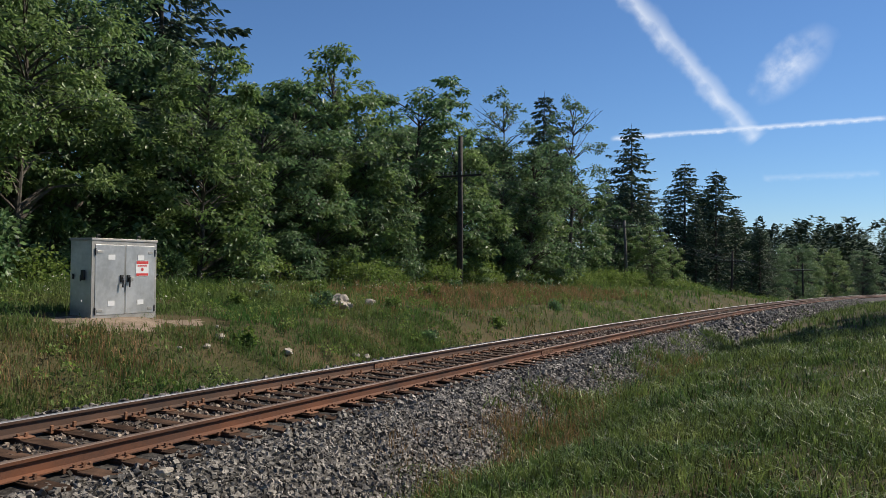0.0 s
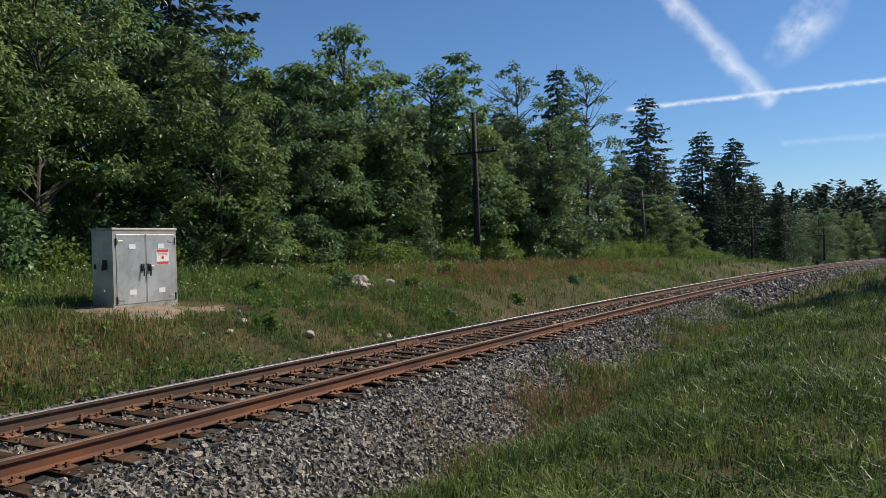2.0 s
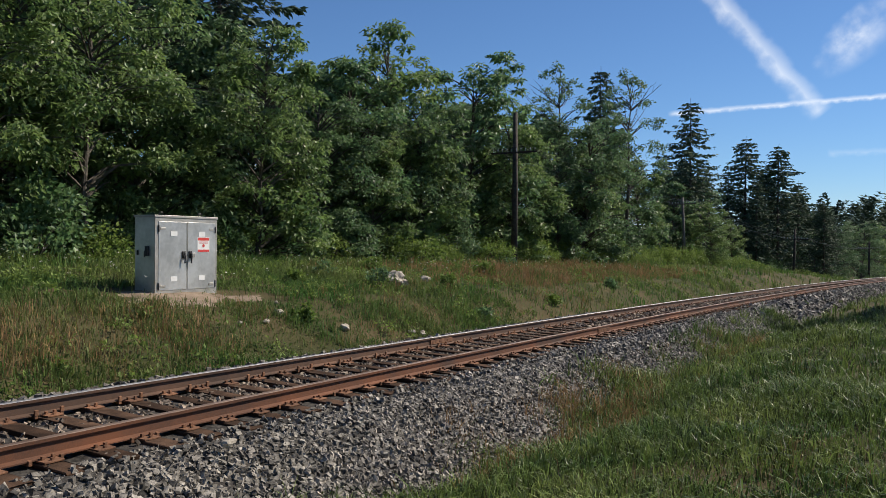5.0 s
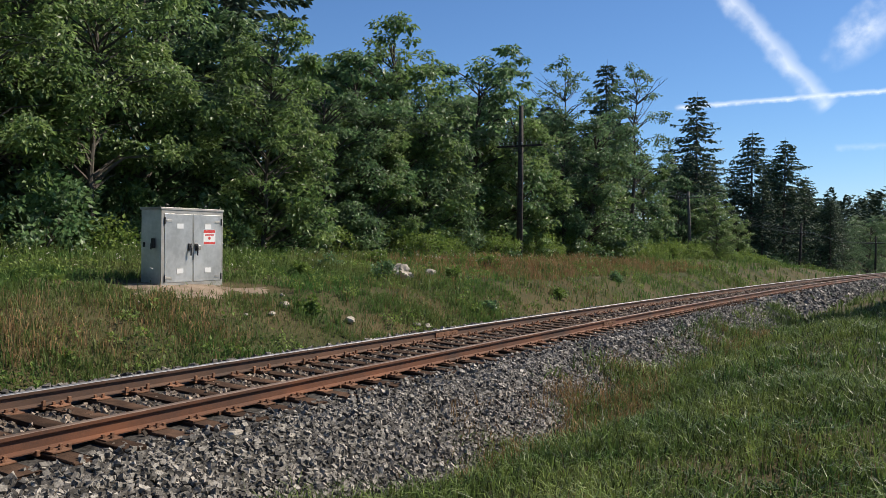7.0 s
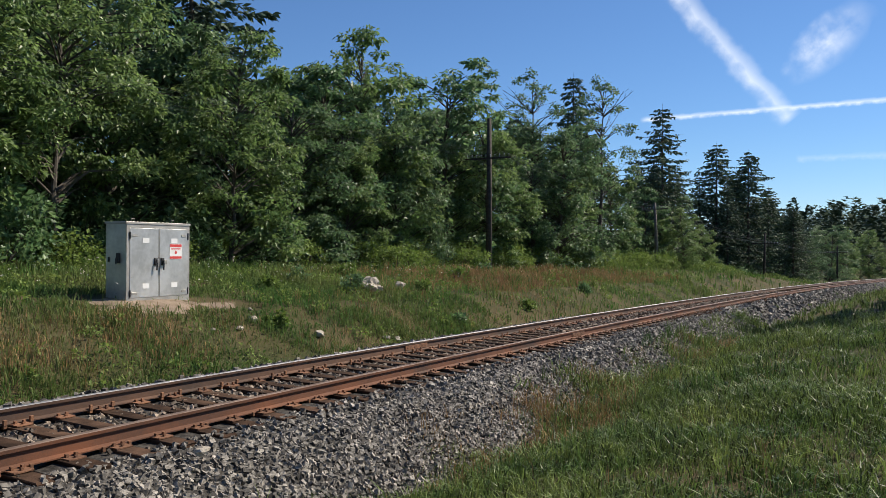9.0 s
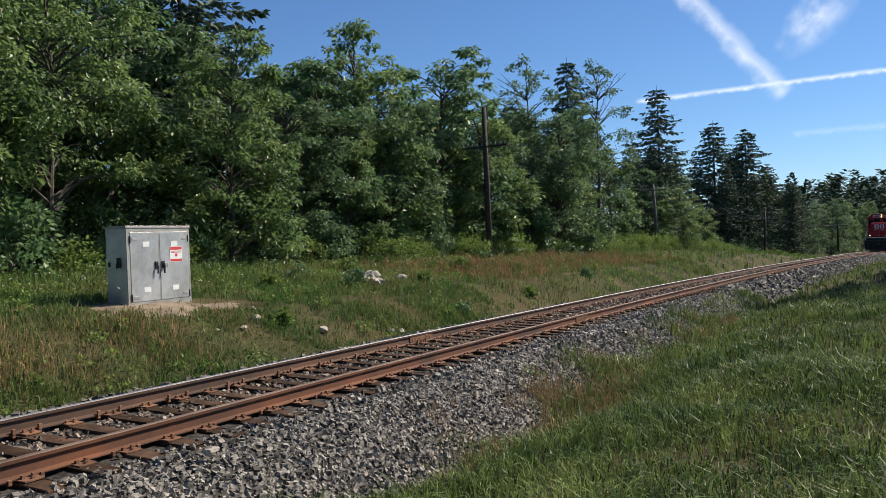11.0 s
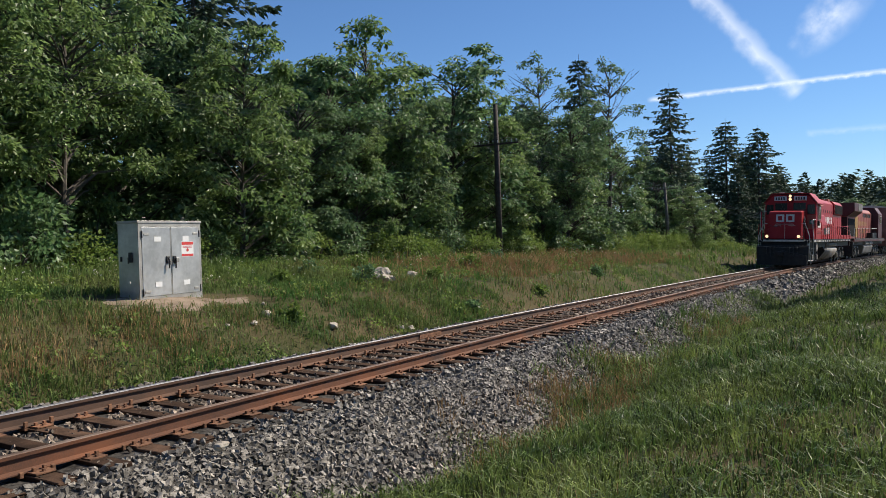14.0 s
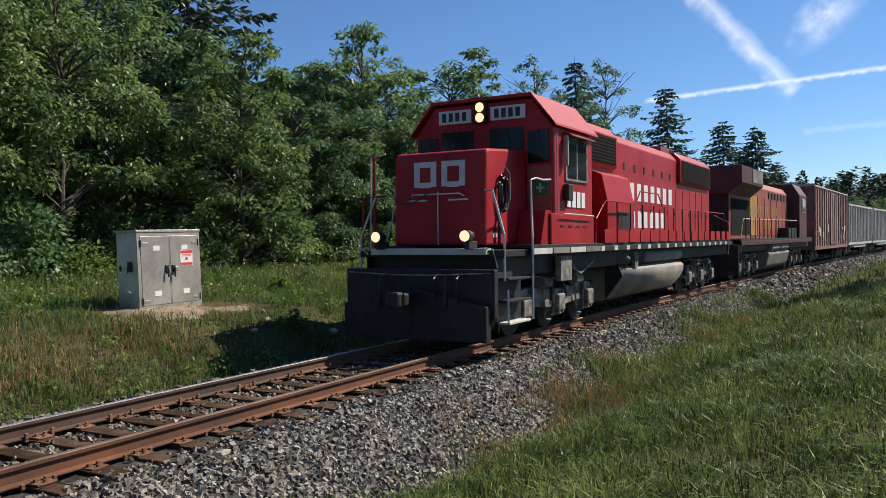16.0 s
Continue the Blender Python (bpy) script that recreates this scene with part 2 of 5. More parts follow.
def land(s, u):
    """Ground level at s along and u to the right of the track, over the track's own level."""
    s, u = np.asarray(s, float), np.asarray(u, float)
    r = np.interp(u, PU, PZ)
    k = np.clip((s - 72) / 38, 0, 1)
    k = k * k * (3 - 2 * k)
    r = np.where(u < -2.5, r * (1 - k) + np.minimum(-1.3 + np.maximum(-u - 25, 0) * 0.06, 9) * k * np.clip((-u - 2.5) / 3, 0, 1) + -0.35 * k * (1 - np.clip((-u - 2.5) / 3, 0, 1)), r)
    away = np.clip((np.abs(u) - 2.2) / 1.5, 0, 1)
    rise = np.clip((s - 185) * 0.03, 0, 9) * np.clip((-u - 12) / 20, 0, 1)
    return r + rise + bumps(u, s) * away


def place(s, u, dz=0.0):
    """World point on the ground."""
    x, y, z, th = line(s)
    return np.stack([x + u * np.cos(th), y - u * np.sin(th), z + land(s, u) + dz], -1)


def ground_at(x, y):
    """s, u and level of the ground at a world place."""
    s = y
    for _ in range(4):
        cx, cy, cz, th = line(s)
        s = s + (y - cy) * math.cos(th) + (x - cx) * math.sin(th)
    cx, cy, cz, th = line(s)
    u = (x - cx) * math.cos(th) - (y - cy) * math.sin(th)
    return float(s), float(u), float(cz + land(s, u))


def rail_frame(s):
    x, y, z, th = (float(v) for v in line(s))
    fw = Vector((math.sin(th), math.cos(th), GRADE)).normalized()
    ri = Vector((math.cos(th), -math.sin(th), 0))
    up = ri.cross(fw)
    return Vector((x, y, z)), (ri * math.cos(CANT) - up * math.sin(CANT)), fw


def car_pose(s, a, b):
    """Pose of a vehicle whose front is s along the track and whose bogies stand a and b behind it."""
    p, r1, _ = rail_frame(s + a)
    q, r2, _ = rail_frame(s + b)
    fw = (q - p).normalized()
    ri = (r1 + r2)
    ri = (ri - fw * ri.dot(fw)).normalized()
    up = ri.cross(fw)
    o = p - fw * a
    return Matrix(((ri.x, fw.x, up.x, o.x), (ri.y, fw.y, up.y, o.y), (ri.z, fw.z, up.z, o.z), (0, 0, 0, 1)))


# ---- ground ----
def build_ground():
    s = np.concatenate([np.arange(-300, -20, 20.0), np.arange(-20, 0, 2.0), np.arange(0, 60, 0.5), np.arange(60, 130, 2.0), np.arange(130, 430, 12.0), np.arange(450, 2400, 150.0)])
    u = np.concatenate([np.arange(-1500, -100, 140.0), np.arange(-100, -26, 6.0), np.arange(-26, -12, 1.0), np.arange(-12, 12, 0.3), np.arange(12, 40, 2.5), np.array([60, 100, 180, 300, 450, 640])])
    S, U = np.meshgrid(s, u, indexing="ij")
    v = place(S, U).reshape(-1, 3)
    n, m = S.shape
    i = (np.arange(n - 1)[:, None] * m + np.arange(m - 1)[None]).ravel()
    ob = new("ground", mesh_np("ground", v, np.stack([i, i + m, i + m + 1, i + 1], 1), M_GROUND, True))
    tagged(ob, "rough grassy ground falling and rising beside the railway", "ground", kind="structure")


build_ground()


def strip(name, s, prof, material, label, category, jitter=0.0):
    """A strip along the track with a cross-section of (u, z) over the rails' level."""
    rows = []
    rng = np.random.default_rng(5)
    for t in s:
        o, ri, fw = rail_frame(float(t))
        up = ri.cross(fw)
        rows.append([o + ri * a + up * (b + (rng.uniform(-jitter, jitter) if 0 < k < len(prof) - 1 else 0)) for k, (a, b) in enumerate(prof)])
    n, m = len(s), len(prof)
    v = np.array([list(p) for r in rows for p in r])
    i = (np.arange(n - 1)[:, None] * m + np.arange(m - 1)[None]).ravel()
    ob = new(name, mesh_np(name, v, np.stack([i, i + m, i + m + 1, i + 1], 1), material, False))
    return tagged(ob, label, category, kind="structure")


TRACK_S = np.concatenate([np.arange(-12, 60, 0.3), np.arange(60, 180, 1.5), np.arange(180, 430, 8.0)])
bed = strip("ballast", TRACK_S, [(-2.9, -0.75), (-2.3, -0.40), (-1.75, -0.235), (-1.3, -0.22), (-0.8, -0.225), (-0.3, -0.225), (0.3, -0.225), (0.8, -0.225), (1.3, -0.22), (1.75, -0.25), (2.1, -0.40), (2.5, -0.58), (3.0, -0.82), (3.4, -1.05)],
            M_BED, "crushed-rock ballast bed under the track, coloured dark for shade between stones", "ballast", 0.02)
track = tagged(new("railway_track"), "single railway track of rusty rails on weathered wooden ties", "railway track", kind="structure")


def rail_run(u, label, shine, rust):
    """One rail: foot, web and head; the worn running surface is a part of its own."""
    prof = [(-0.07, -0.172), (0.07, -0.172), (0.07, -0.160), (0.012, -0.145), (0.009, -0.045), (0.035, -0.036), (0.037, -0.006), (-0.037, -0.006), (-0.035, -0.036), (-0.009, -0.045), (-0.012, -0.145), (-0.07, -0.160)]
    s = np.concatenate([np.arange(-12, 100, 2.0), np.arange(100, 430, 6.0)])
    v, m = [], len(prof)
    tv = []
    for t in s:
        o, ri, fw = rail_frame(float(t))
        up = ri.cross(fw)
        v += [list(o + ri * (u + a) + up * b) for a, b in prof]
        tv += [list(o + ri * (u + a) + up * b) for a, b in ((-0.0365, -0.0045), (-0.028, 0.0), (0.028, 0.0), (0.0365, -0.0045))]
    f = [(i * m + k, i * m + (k + 1) % m, (i + 1) * m + (k + 1) % m, (i + 1) * m + k) for i in range(len(s) - 1) for k in range(m)]
    rail = new("rail", mesh_np("rail", v, f, rust))
    rail.parent = track
    tagged(rail, label)
    f = [(i * 4 + k, i * 4 + k + 1, i * 4 + k + 5, i * 4 + k + 4) for i in range(len(s) - 1) for k in range(3)]
    top = new("running_surface", mesh_np("running_surface", tv, f, shine))
    top.parent = rail
    tagged(top, "worn steel rail head")


rail_run(-0.754, "brown rusted steel rail", M_GLINT, M_RUST)
rail_run(0.754, "orange-brown rusted steel rail", M_SHINE, M_RUSTO)
# ---- trees ----
def leaf_quads(rng, centres, radii, per, size, flat=0.7, droop=0.25):
    """Leaves as small folded quads scattered in clumps round the centres."""
    n = len(centres) * per
    c = np.repeat(np.asarray(centres), per, 0)
    r = np.repeat(np.asarray(radii), per)
    d = rng.normal(size=(n, 3))
    d /= np.linalg.norm(d, axis=1)[:, None]
    p = c + d * (r * rng.random(n) ** 0.45)[:, None] * [1, 1, flat]
    out = d + rng.normal(size=(n, 3)) * 0.7 + [0, 0, -droop]
    out /= np.linalg.norm(out, axis=1)[:, None]
    nor = rng.normal(size=(n, 3)) * 0.6 + [0, 0, 1.0]
    side = np.cross(out, nor)
    side /= np.linalg.norm(side, axis=1)[:, None] + 1e-9
    L = (size * rng.uniform(0.6, 1.35, n))[:, None]
    up = np.cross(side, out)
    v = np.stack([p, p + out * L * 0.5 + side * L * 0.30 + up * L * 0.06, p + out * L, p + out * L * 0.5 - side * L * 0.30 + up * L * 0.06], 1)
    return v.reshape(-1, 3), np.arange(n * 4).reshape(-1, 4)


def limbs(rng, trunk_pts, trunk_r, ends, r0=0.05):
    """Trunk and a limb to each clump."""
    bm = tube(trunk_pts, trunk_r, 8)
    top = trunk_pts[-1]
    for e in ends:
        e = Vector(e)
        z = max(trunk_pts[0][2] + 0.6, min(top[2] - 0.2, e.z - 0.35 * math.hypot(e.x, e.y) - 0.3))
        k = max(i for i, p in enumerate(trunk_pts) if p[2] <= z)
        a, b = Vector(trunk_pts[k]), Vector(trunk_pts[min(k + 1, len(trunk_pts) - 1)])
        o = a.lerp(b, (z - a.z) / max(b.z - a.z, 1e-3))
        mid = o.lerp(e, 0.5) + Vector((rng.uniform(-.15, .15), rng.uniform(-.15, .15), 0.15 * (e - o).length))
        tube([o, mid, e], [r0, r0 * 0.6, r0 * 0.2], 4, bm)
    return bm


def sprays(rng, centres, radii, per, size, flat=0.55):
    """Leaves shingled over the tops of small domes, tips hanging outwards."""
    n = len(centres) * per
    c, r = np.repeat(np.asarray(centres), per, 0), np.repeat(np.asarray(radii), per)
    d = rng.normal(size=(n, 3)) + [0, 0, 0.35]
    d /= np.linalg.norm(d, axis=1)[:, None]
    p = c + d * (r * rng.uniform(0.35, 1.08, n))[:, None] * [1, 1, flat]
    out = d * [1, 1, 0.3] + rng.normal(size=(n, 3)) * 0.42 + [0, 0, -0.45]
    out /= np.linalg.norm(out, axis=1)[:, None]
    side = np.cross(out, d * 0.8 + [0, 0, 0.7] + rng.normal(size=(n, 3)) * 0.4)
    side /= np.linalg.norm(side, axis=1)[:, None] + 1e-9
    up = np.cross(side, out)
    L = (size * rng.uniform(0.6, 1.4, n))[:, None]
    v = np.stack([p, p + out * L * 0.45 + side * L * 0.27 + up * L * 0.07, p + out * L - up * L * 0.10, p + out * L * 0.45 - side * L * 0.27 + up * L * 0.07], 1)
    return v.reshape(-1, 3), np.arange(n * 4).reshape(-1, 4)


def broadleaf(seed, h, width, base, boughs, tufts, per, leaf, material, name="tree", label="", twigs=0, crown_line=(0.8, 1.0, 1.05, 1.0, 0.85, 0.55)):
    """A broad-leaved tree: trunk, boughs that each carry a mass of leafy tufts, dark gaps between them."""
    rng = np.random.default_rng(seed)
    pts = [(0, 0, -0.3)]
    for k in range(1, 9):
        pts.append((pts[-1][0] + rng.normal() * 0.09, pts[-1][1] + rng.normal() * 0.09, h * 0.9 * k / 8))
    rad = [0.013 * h * (1 - 0.93 * (k / 8) ** 0.8) + 0.008 for k in range(9)]
    cen, rr, ends = [], [], []
    for i in range(boughs):
        q = (i + rng.uniform(0.1, 0.9)) / boughs
        z = base * h + q * (0.97 - base) * h
        env = width * float(np.interp(q, [0, 0.12, 0.35, 0.6, 0.85, 1], crown_line)) * rng.uniform(0.7, 1.12)
        a = i * 2.399 + rng.normal() * 0.35
        R = width * rng.uniform(0.32, 0.50) * (1.02 - 0.20 * q)
        d = max(env - R * 0.8, 0.1 * width) * rng.uniform(0.75, 1.0)
        k = min(8, int(8 * z / h))
        b = np.array([pts[k][0] + d * math.cos(a), pts[k][1] + d * math.sin(a), z - 0.10 * d])
        ends.append(tuple(b))
        for j in range(tufts):
            w = rng.normal(size=3) + np.array([math.cos(a), math.sin(a), 0.45]) * 0.75
            w /= np.linalg.norm(w)
            c = b + w * R * rng.uniform(0.55, 1.12) * np.array([1, 1, 0.8])
            cen.append(c)
            rr.append(R * rng.uniform(0.28, 0.52))
    v, f = sprays(rng, cen, rr, per, leaf)
    tree = thing(name, label, "tree")
    bm = limbs(rng, pts, rad, ends + [tuple(c) for c in cen[::4]])
    for _ in range(twigs):
        z, a, r = h * rng.uniform(0.55, 0.93), rng.uniform(0, math.tau), rng.uniform(1.2, 2.6)
        k = min(7, int(8 * z / (0.9 * h)))
        o = Vector((pts[k][0], pts[k][1], pts[k][2]))
        d = Vector((math.cos(a), math.sin(a), rng.uniform(0.3, 1.0)))
        m1, e1 = o + d * r * 0.5, o + d * r + Vector((0, 0, rng.uniform(-0.3, 0.5)))
        tube([o, m1, e1], [0.035, 0.022, 0.008], 4, bm)
        for q in (0.45, 0.7, 0.85):
            s_ = o.lerp(e1, q)
            tube([s_, s_ + Vector((rng.normal() * 0.4, rng.normal() * 0.4, rng.uniform(0.1, 0.6)))], [0.013, 0.005], 3, bm)
    part("trunk", bm, M_BARK, tree, "grey-brown bark")
    crown = new("crown", mesh_np("crown", v, f, material))
    crown.parent = tree
    return tree


def spruce(seed, h, width, name="spruce", label=""):
    """A spruce: whorls of drooping boughs, hung with sprays."""
    rng = np.random.default_rng(seed)
    V = []
    bm = tube([(0, 0, -0.3), (0.05, 0, h * 0.5), (0, 0, h)], [0.014 * h, 0.008 * h, 0.01], 7)
    z = h * 0.07
    while z < h - 0.25:
        q = z / h
        reach = min(width * (1 - q) ** 0.78, width * 0.5) * (0.85 + 0.15 * math.sin(3 * z)) + 0.10
        for a in rng.uniform(0, math.tau) + np.arange(7) * math.tau / 7 + rng.normal(size=7) * 0.25:
            r = reach * rng.uniform(0.6, 1.2)
            d = np.array([math.cos(a), math.sin(a), 0])
            if rng.random() < 0.12:
                continue
            end = d * r + [0, 0, z - 0.16 * r]
            tube([(0, 0, z), tuple(d * r * 0.5 + [0, 0, z - 0.20 * r]), tuple(end)], [0.03 * (1 - q) + 0.01, 0.015, 0.006], 3, bm)
            m = int(7 + r * 14)
            t = rng.uniform(0.12, 1.05, m)
            p = np.array([0, 0, z]) + d * (t * r)[:, None] + np.array([0, 0, 1.0]) * (-0.42 * r * t * (1 - 0.62 * t))[:, None]
            sd = np.array([-d[1], d[0], 0])
            sgn = rng.choice([-1, 1], m)
            out = d * rng.uniform(0.2, 0.9, m)[:, None] + sd * (sgn * rng.uniform(0.3, 1.0, m))[:, None] + np.array([0, 0, 1.0]) * rng.uniform(-0.8, 0.12, m)[:, None]
            out /= np.linalg.norm(out, axis=1)[:, None]
            L = (rng.uniform(0.26, 0.58, m) * (0.5 + 0.5 * min(1, r)))[:, None]
            w = np.cross(out, rng.normal(size=(m, 3)))
            w /= np.linalg.norm(w, axis=1)[:, None]
            V.append(np.stack([p, p + out * L * 0.45 + w * L * 0.17, p + out * L, p + out * L * 0.45 - w * L * 0.17], 1).reshape(-1, 3))
        z += rng.uniform(0.36, 0.58) * (0.75 + 0.4 * (1 - q))
    v = np.concatenate(V)
    tree = thing(name, label, "tree")
    part("trunk", bm, M_BARK, tree, "dark scaly bark")
    crown = new("crown", mesh_np("crown", v, np.arange(len(v)).reshape(-1, 4), M_NEEDLE))
    crown.parent = tree
    return tree


def bush(seed, h, w, clumps, per, leaf, material, name="bush", label=""):
    rng = np.random.default_rng(seed)
    a, d = rng.uniform(0, math.tau, clumps), w * np.sqrt(rng.random(clumps)) * 0.8
    z = h * (0.15 + 0.8 * rng.random(clumps)) * (1 - 0.5 * (d / w) ** 2)
    cen = np.stack([d * np.cos(a), d * np.sin(a), z], 1)
    v, f = leaf_quads(rng, cen, rng.uniform(0.18, 0.34, clumps) * w, per, leaf)
    v[:, 2] = np.maximum(v[:, 2], 0.02)
    ob = thing(name, label, "bush")
    bm = bmesh.new()
    for c in cen[::2]:
        tube([(c[0] * 0.15, c[1] * 0.15, -0.1), (c[0] * 0.6, c[1] * 0.6, c[2] * 0.6), tuple(c)], [0.02, 0.012, 0.004], 4, bm)
    part("branchwork", bm, M_BARK, ob)
    foliage = new("foliage", mesh_np("foliage", v, f, material))
    foliage.parent = ob
    return ob


def stand(proto, x, y, turn, size=1.0, sink=0.0):
    """A copy of a plant on the ground; size scales it."""
    s, u, z = ground_at(x, y)
    ob = copy_thing(proto, Matrix.Translation((x, y, z - sink)) @ pose(0, 0, 0, 0, 0, turn))
    ob.scale = (size, size, size)
    return ob


def drop_proto(ob):
    for o in (*ob.children_recursive, ob):
        bpy.data.objects.remove(o)


BROAD = [broadleaf(11, 10.0, 3.5, 0.06, 22, 9, 66, 0.215, M_LEAF[0], "deciduous_tree", "tall leafy green ash tree at the forest edge"),
         broadleaf(12, 10.0, 3.2, 0.06, 20, 9, 68, 0.21, M_LEAF[1], "deciduous_tree", "dense green walnut tree at the forest edge", crown_line=(0.7, 0.9, 1.0, 1.05, 0.95, 0.5)),
         broadleaf(13, 10.0, 3.9, 0.04, 23, 9, 74, 0.195, M_LEAF[2], "deciduous_tree", "dark green maple tree with low branches in the wood"),
         broadleaf(14, 10.0, 2.7, 0.14, 16, 8, 70, 0.19, M_LEAF[0], "deciduous_tree", "slender leafy green tree at the forest edge", 3)]
COARSE = [broadleaf(15, 10.0, 3.9, 0.02, 17, 8, 34, 0.36, M_LEAF[2], "deciduous_tree", "dark green leafy tree of the deep wood and the unseen sides")]
UNDER = [broadleaf(16, 10.0, 3.4, 0.26, 18, 9, 76, 0.185, M_LEAF[0], "deciduous_tree", "leafy ash tree with a bare lower trunk", 2)]
THIN = [broadleaf(21, 13.0, 2.5, 0.40, 14, 6, 40, 0.18, M_LEAF[2], "birch_tree", "tall thin sparse tree with bare twigs", 16, (0.6, 0.9, 1.0, 0.9, 0.7, 0.5))]
SPRUCE = [spruce(31, 16.0, 7.0, "spruce_tree", "tall dark green spruce tree"), spruce(32, 16.0, 7.6, "spruce_tree", "broad dark green spruce tree")]
BUSH = [bush(41, 1.6, 1.3, 24, 50, 0.14, M_BUSH, "bush", "light green leafy bush at the forest edge"),
        bush(42, 2.2, 1.5, 30, 44, 0.16, M_LEAF[1], "bush", "dark green leafy bush under the trees")]

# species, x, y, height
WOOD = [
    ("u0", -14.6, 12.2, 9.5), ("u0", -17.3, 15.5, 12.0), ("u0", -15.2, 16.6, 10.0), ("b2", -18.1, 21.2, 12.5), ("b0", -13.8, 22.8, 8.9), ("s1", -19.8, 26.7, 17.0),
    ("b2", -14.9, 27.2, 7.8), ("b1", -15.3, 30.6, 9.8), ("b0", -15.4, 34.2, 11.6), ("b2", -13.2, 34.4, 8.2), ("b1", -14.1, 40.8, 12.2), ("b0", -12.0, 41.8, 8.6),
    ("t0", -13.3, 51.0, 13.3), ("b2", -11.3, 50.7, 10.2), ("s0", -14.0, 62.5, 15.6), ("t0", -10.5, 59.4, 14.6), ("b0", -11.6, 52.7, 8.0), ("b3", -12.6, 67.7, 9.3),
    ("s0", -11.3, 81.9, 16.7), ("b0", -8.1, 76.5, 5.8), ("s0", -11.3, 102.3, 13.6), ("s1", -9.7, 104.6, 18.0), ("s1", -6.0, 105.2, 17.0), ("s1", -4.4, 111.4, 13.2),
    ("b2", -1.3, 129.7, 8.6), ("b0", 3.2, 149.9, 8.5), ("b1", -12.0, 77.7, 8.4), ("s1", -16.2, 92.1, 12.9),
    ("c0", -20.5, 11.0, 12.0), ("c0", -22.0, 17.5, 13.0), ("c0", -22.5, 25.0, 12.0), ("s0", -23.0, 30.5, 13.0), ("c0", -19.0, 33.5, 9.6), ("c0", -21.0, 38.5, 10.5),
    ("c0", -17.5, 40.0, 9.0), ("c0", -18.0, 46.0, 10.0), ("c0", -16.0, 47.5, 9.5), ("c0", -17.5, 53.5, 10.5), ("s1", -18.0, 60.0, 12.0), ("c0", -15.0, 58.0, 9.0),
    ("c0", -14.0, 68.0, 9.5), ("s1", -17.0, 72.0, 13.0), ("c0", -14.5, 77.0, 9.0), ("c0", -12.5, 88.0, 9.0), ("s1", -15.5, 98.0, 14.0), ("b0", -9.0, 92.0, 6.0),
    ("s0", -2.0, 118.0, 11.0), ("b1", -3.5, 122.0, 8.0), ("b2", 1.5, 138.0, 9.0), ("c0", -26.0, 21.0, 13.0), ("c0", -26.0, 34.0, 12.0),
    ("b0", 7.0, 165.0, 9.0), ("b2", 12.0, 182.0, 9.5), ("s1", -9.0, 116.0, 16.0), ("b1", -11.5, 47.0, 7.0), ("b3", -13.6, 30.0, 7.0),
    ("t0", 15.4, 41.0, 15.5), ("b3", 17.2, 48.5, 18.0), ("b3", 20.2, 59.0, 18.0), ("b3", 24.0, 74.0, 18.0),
    # unseen trees added round the camera to block sky light from behind
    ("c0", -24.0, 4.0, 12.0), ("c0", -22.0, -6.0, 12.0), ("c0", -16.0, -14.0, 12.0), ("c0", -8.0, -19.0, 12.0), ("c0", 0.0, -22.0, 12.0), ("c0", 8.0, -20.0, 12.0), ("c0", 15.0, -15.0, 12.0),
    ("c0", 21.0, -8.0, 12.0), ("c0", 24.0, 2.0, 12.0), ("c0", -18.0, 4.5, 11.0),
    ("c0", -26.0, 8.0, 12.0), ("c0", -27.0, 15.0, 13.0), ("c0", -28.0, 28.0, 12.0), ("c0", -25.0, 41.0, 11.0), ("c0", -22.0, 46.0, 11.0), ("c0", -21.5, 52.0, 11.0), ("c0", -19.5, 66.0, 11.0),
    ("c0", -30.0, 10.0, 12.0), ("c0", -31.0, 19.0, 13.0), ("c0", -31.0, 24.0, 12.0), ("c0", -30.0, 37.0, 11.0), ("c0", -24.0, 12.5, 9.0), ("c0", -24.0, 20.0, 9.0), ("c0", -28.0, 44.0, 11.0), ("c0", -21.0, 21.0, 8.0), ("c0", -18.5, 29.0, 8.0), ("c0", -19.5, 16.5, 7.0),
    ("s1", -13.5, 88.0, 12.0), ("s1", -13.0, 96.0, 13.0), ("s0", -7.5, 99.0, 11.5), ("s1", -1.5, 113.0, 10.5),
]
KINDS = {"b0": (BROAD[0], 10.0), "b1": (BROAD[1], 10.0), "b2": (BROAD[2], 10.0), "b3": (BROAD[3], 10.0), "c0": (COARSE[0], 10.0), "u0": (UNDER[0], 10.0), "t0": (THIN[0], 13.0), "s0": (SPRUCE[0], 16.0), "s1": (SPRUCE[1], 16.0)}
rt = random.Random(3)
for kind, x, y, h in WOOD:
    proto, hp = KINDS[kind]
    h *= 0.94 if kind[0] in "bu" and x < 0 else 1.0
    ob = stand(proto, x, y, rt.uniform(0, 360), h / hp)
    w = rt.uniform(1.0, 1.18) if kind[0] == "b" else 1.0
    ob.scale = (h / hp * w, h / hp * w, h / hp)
# undergrowth in the wood
for k in range(46):
    y = 8 + k * 2.2 + rt.uniform(-0.8, 0.8)
    edge = -17.0 + 0.0021 * max(y - 30, 0) ** 2 * (1 if y < 75 else 0.85)
    stand(BUSH[1], edge + rt.uniform(-2.5, 1.5), y, rt.uniform(0, 360), rt.uniform(1.1, 1.9))
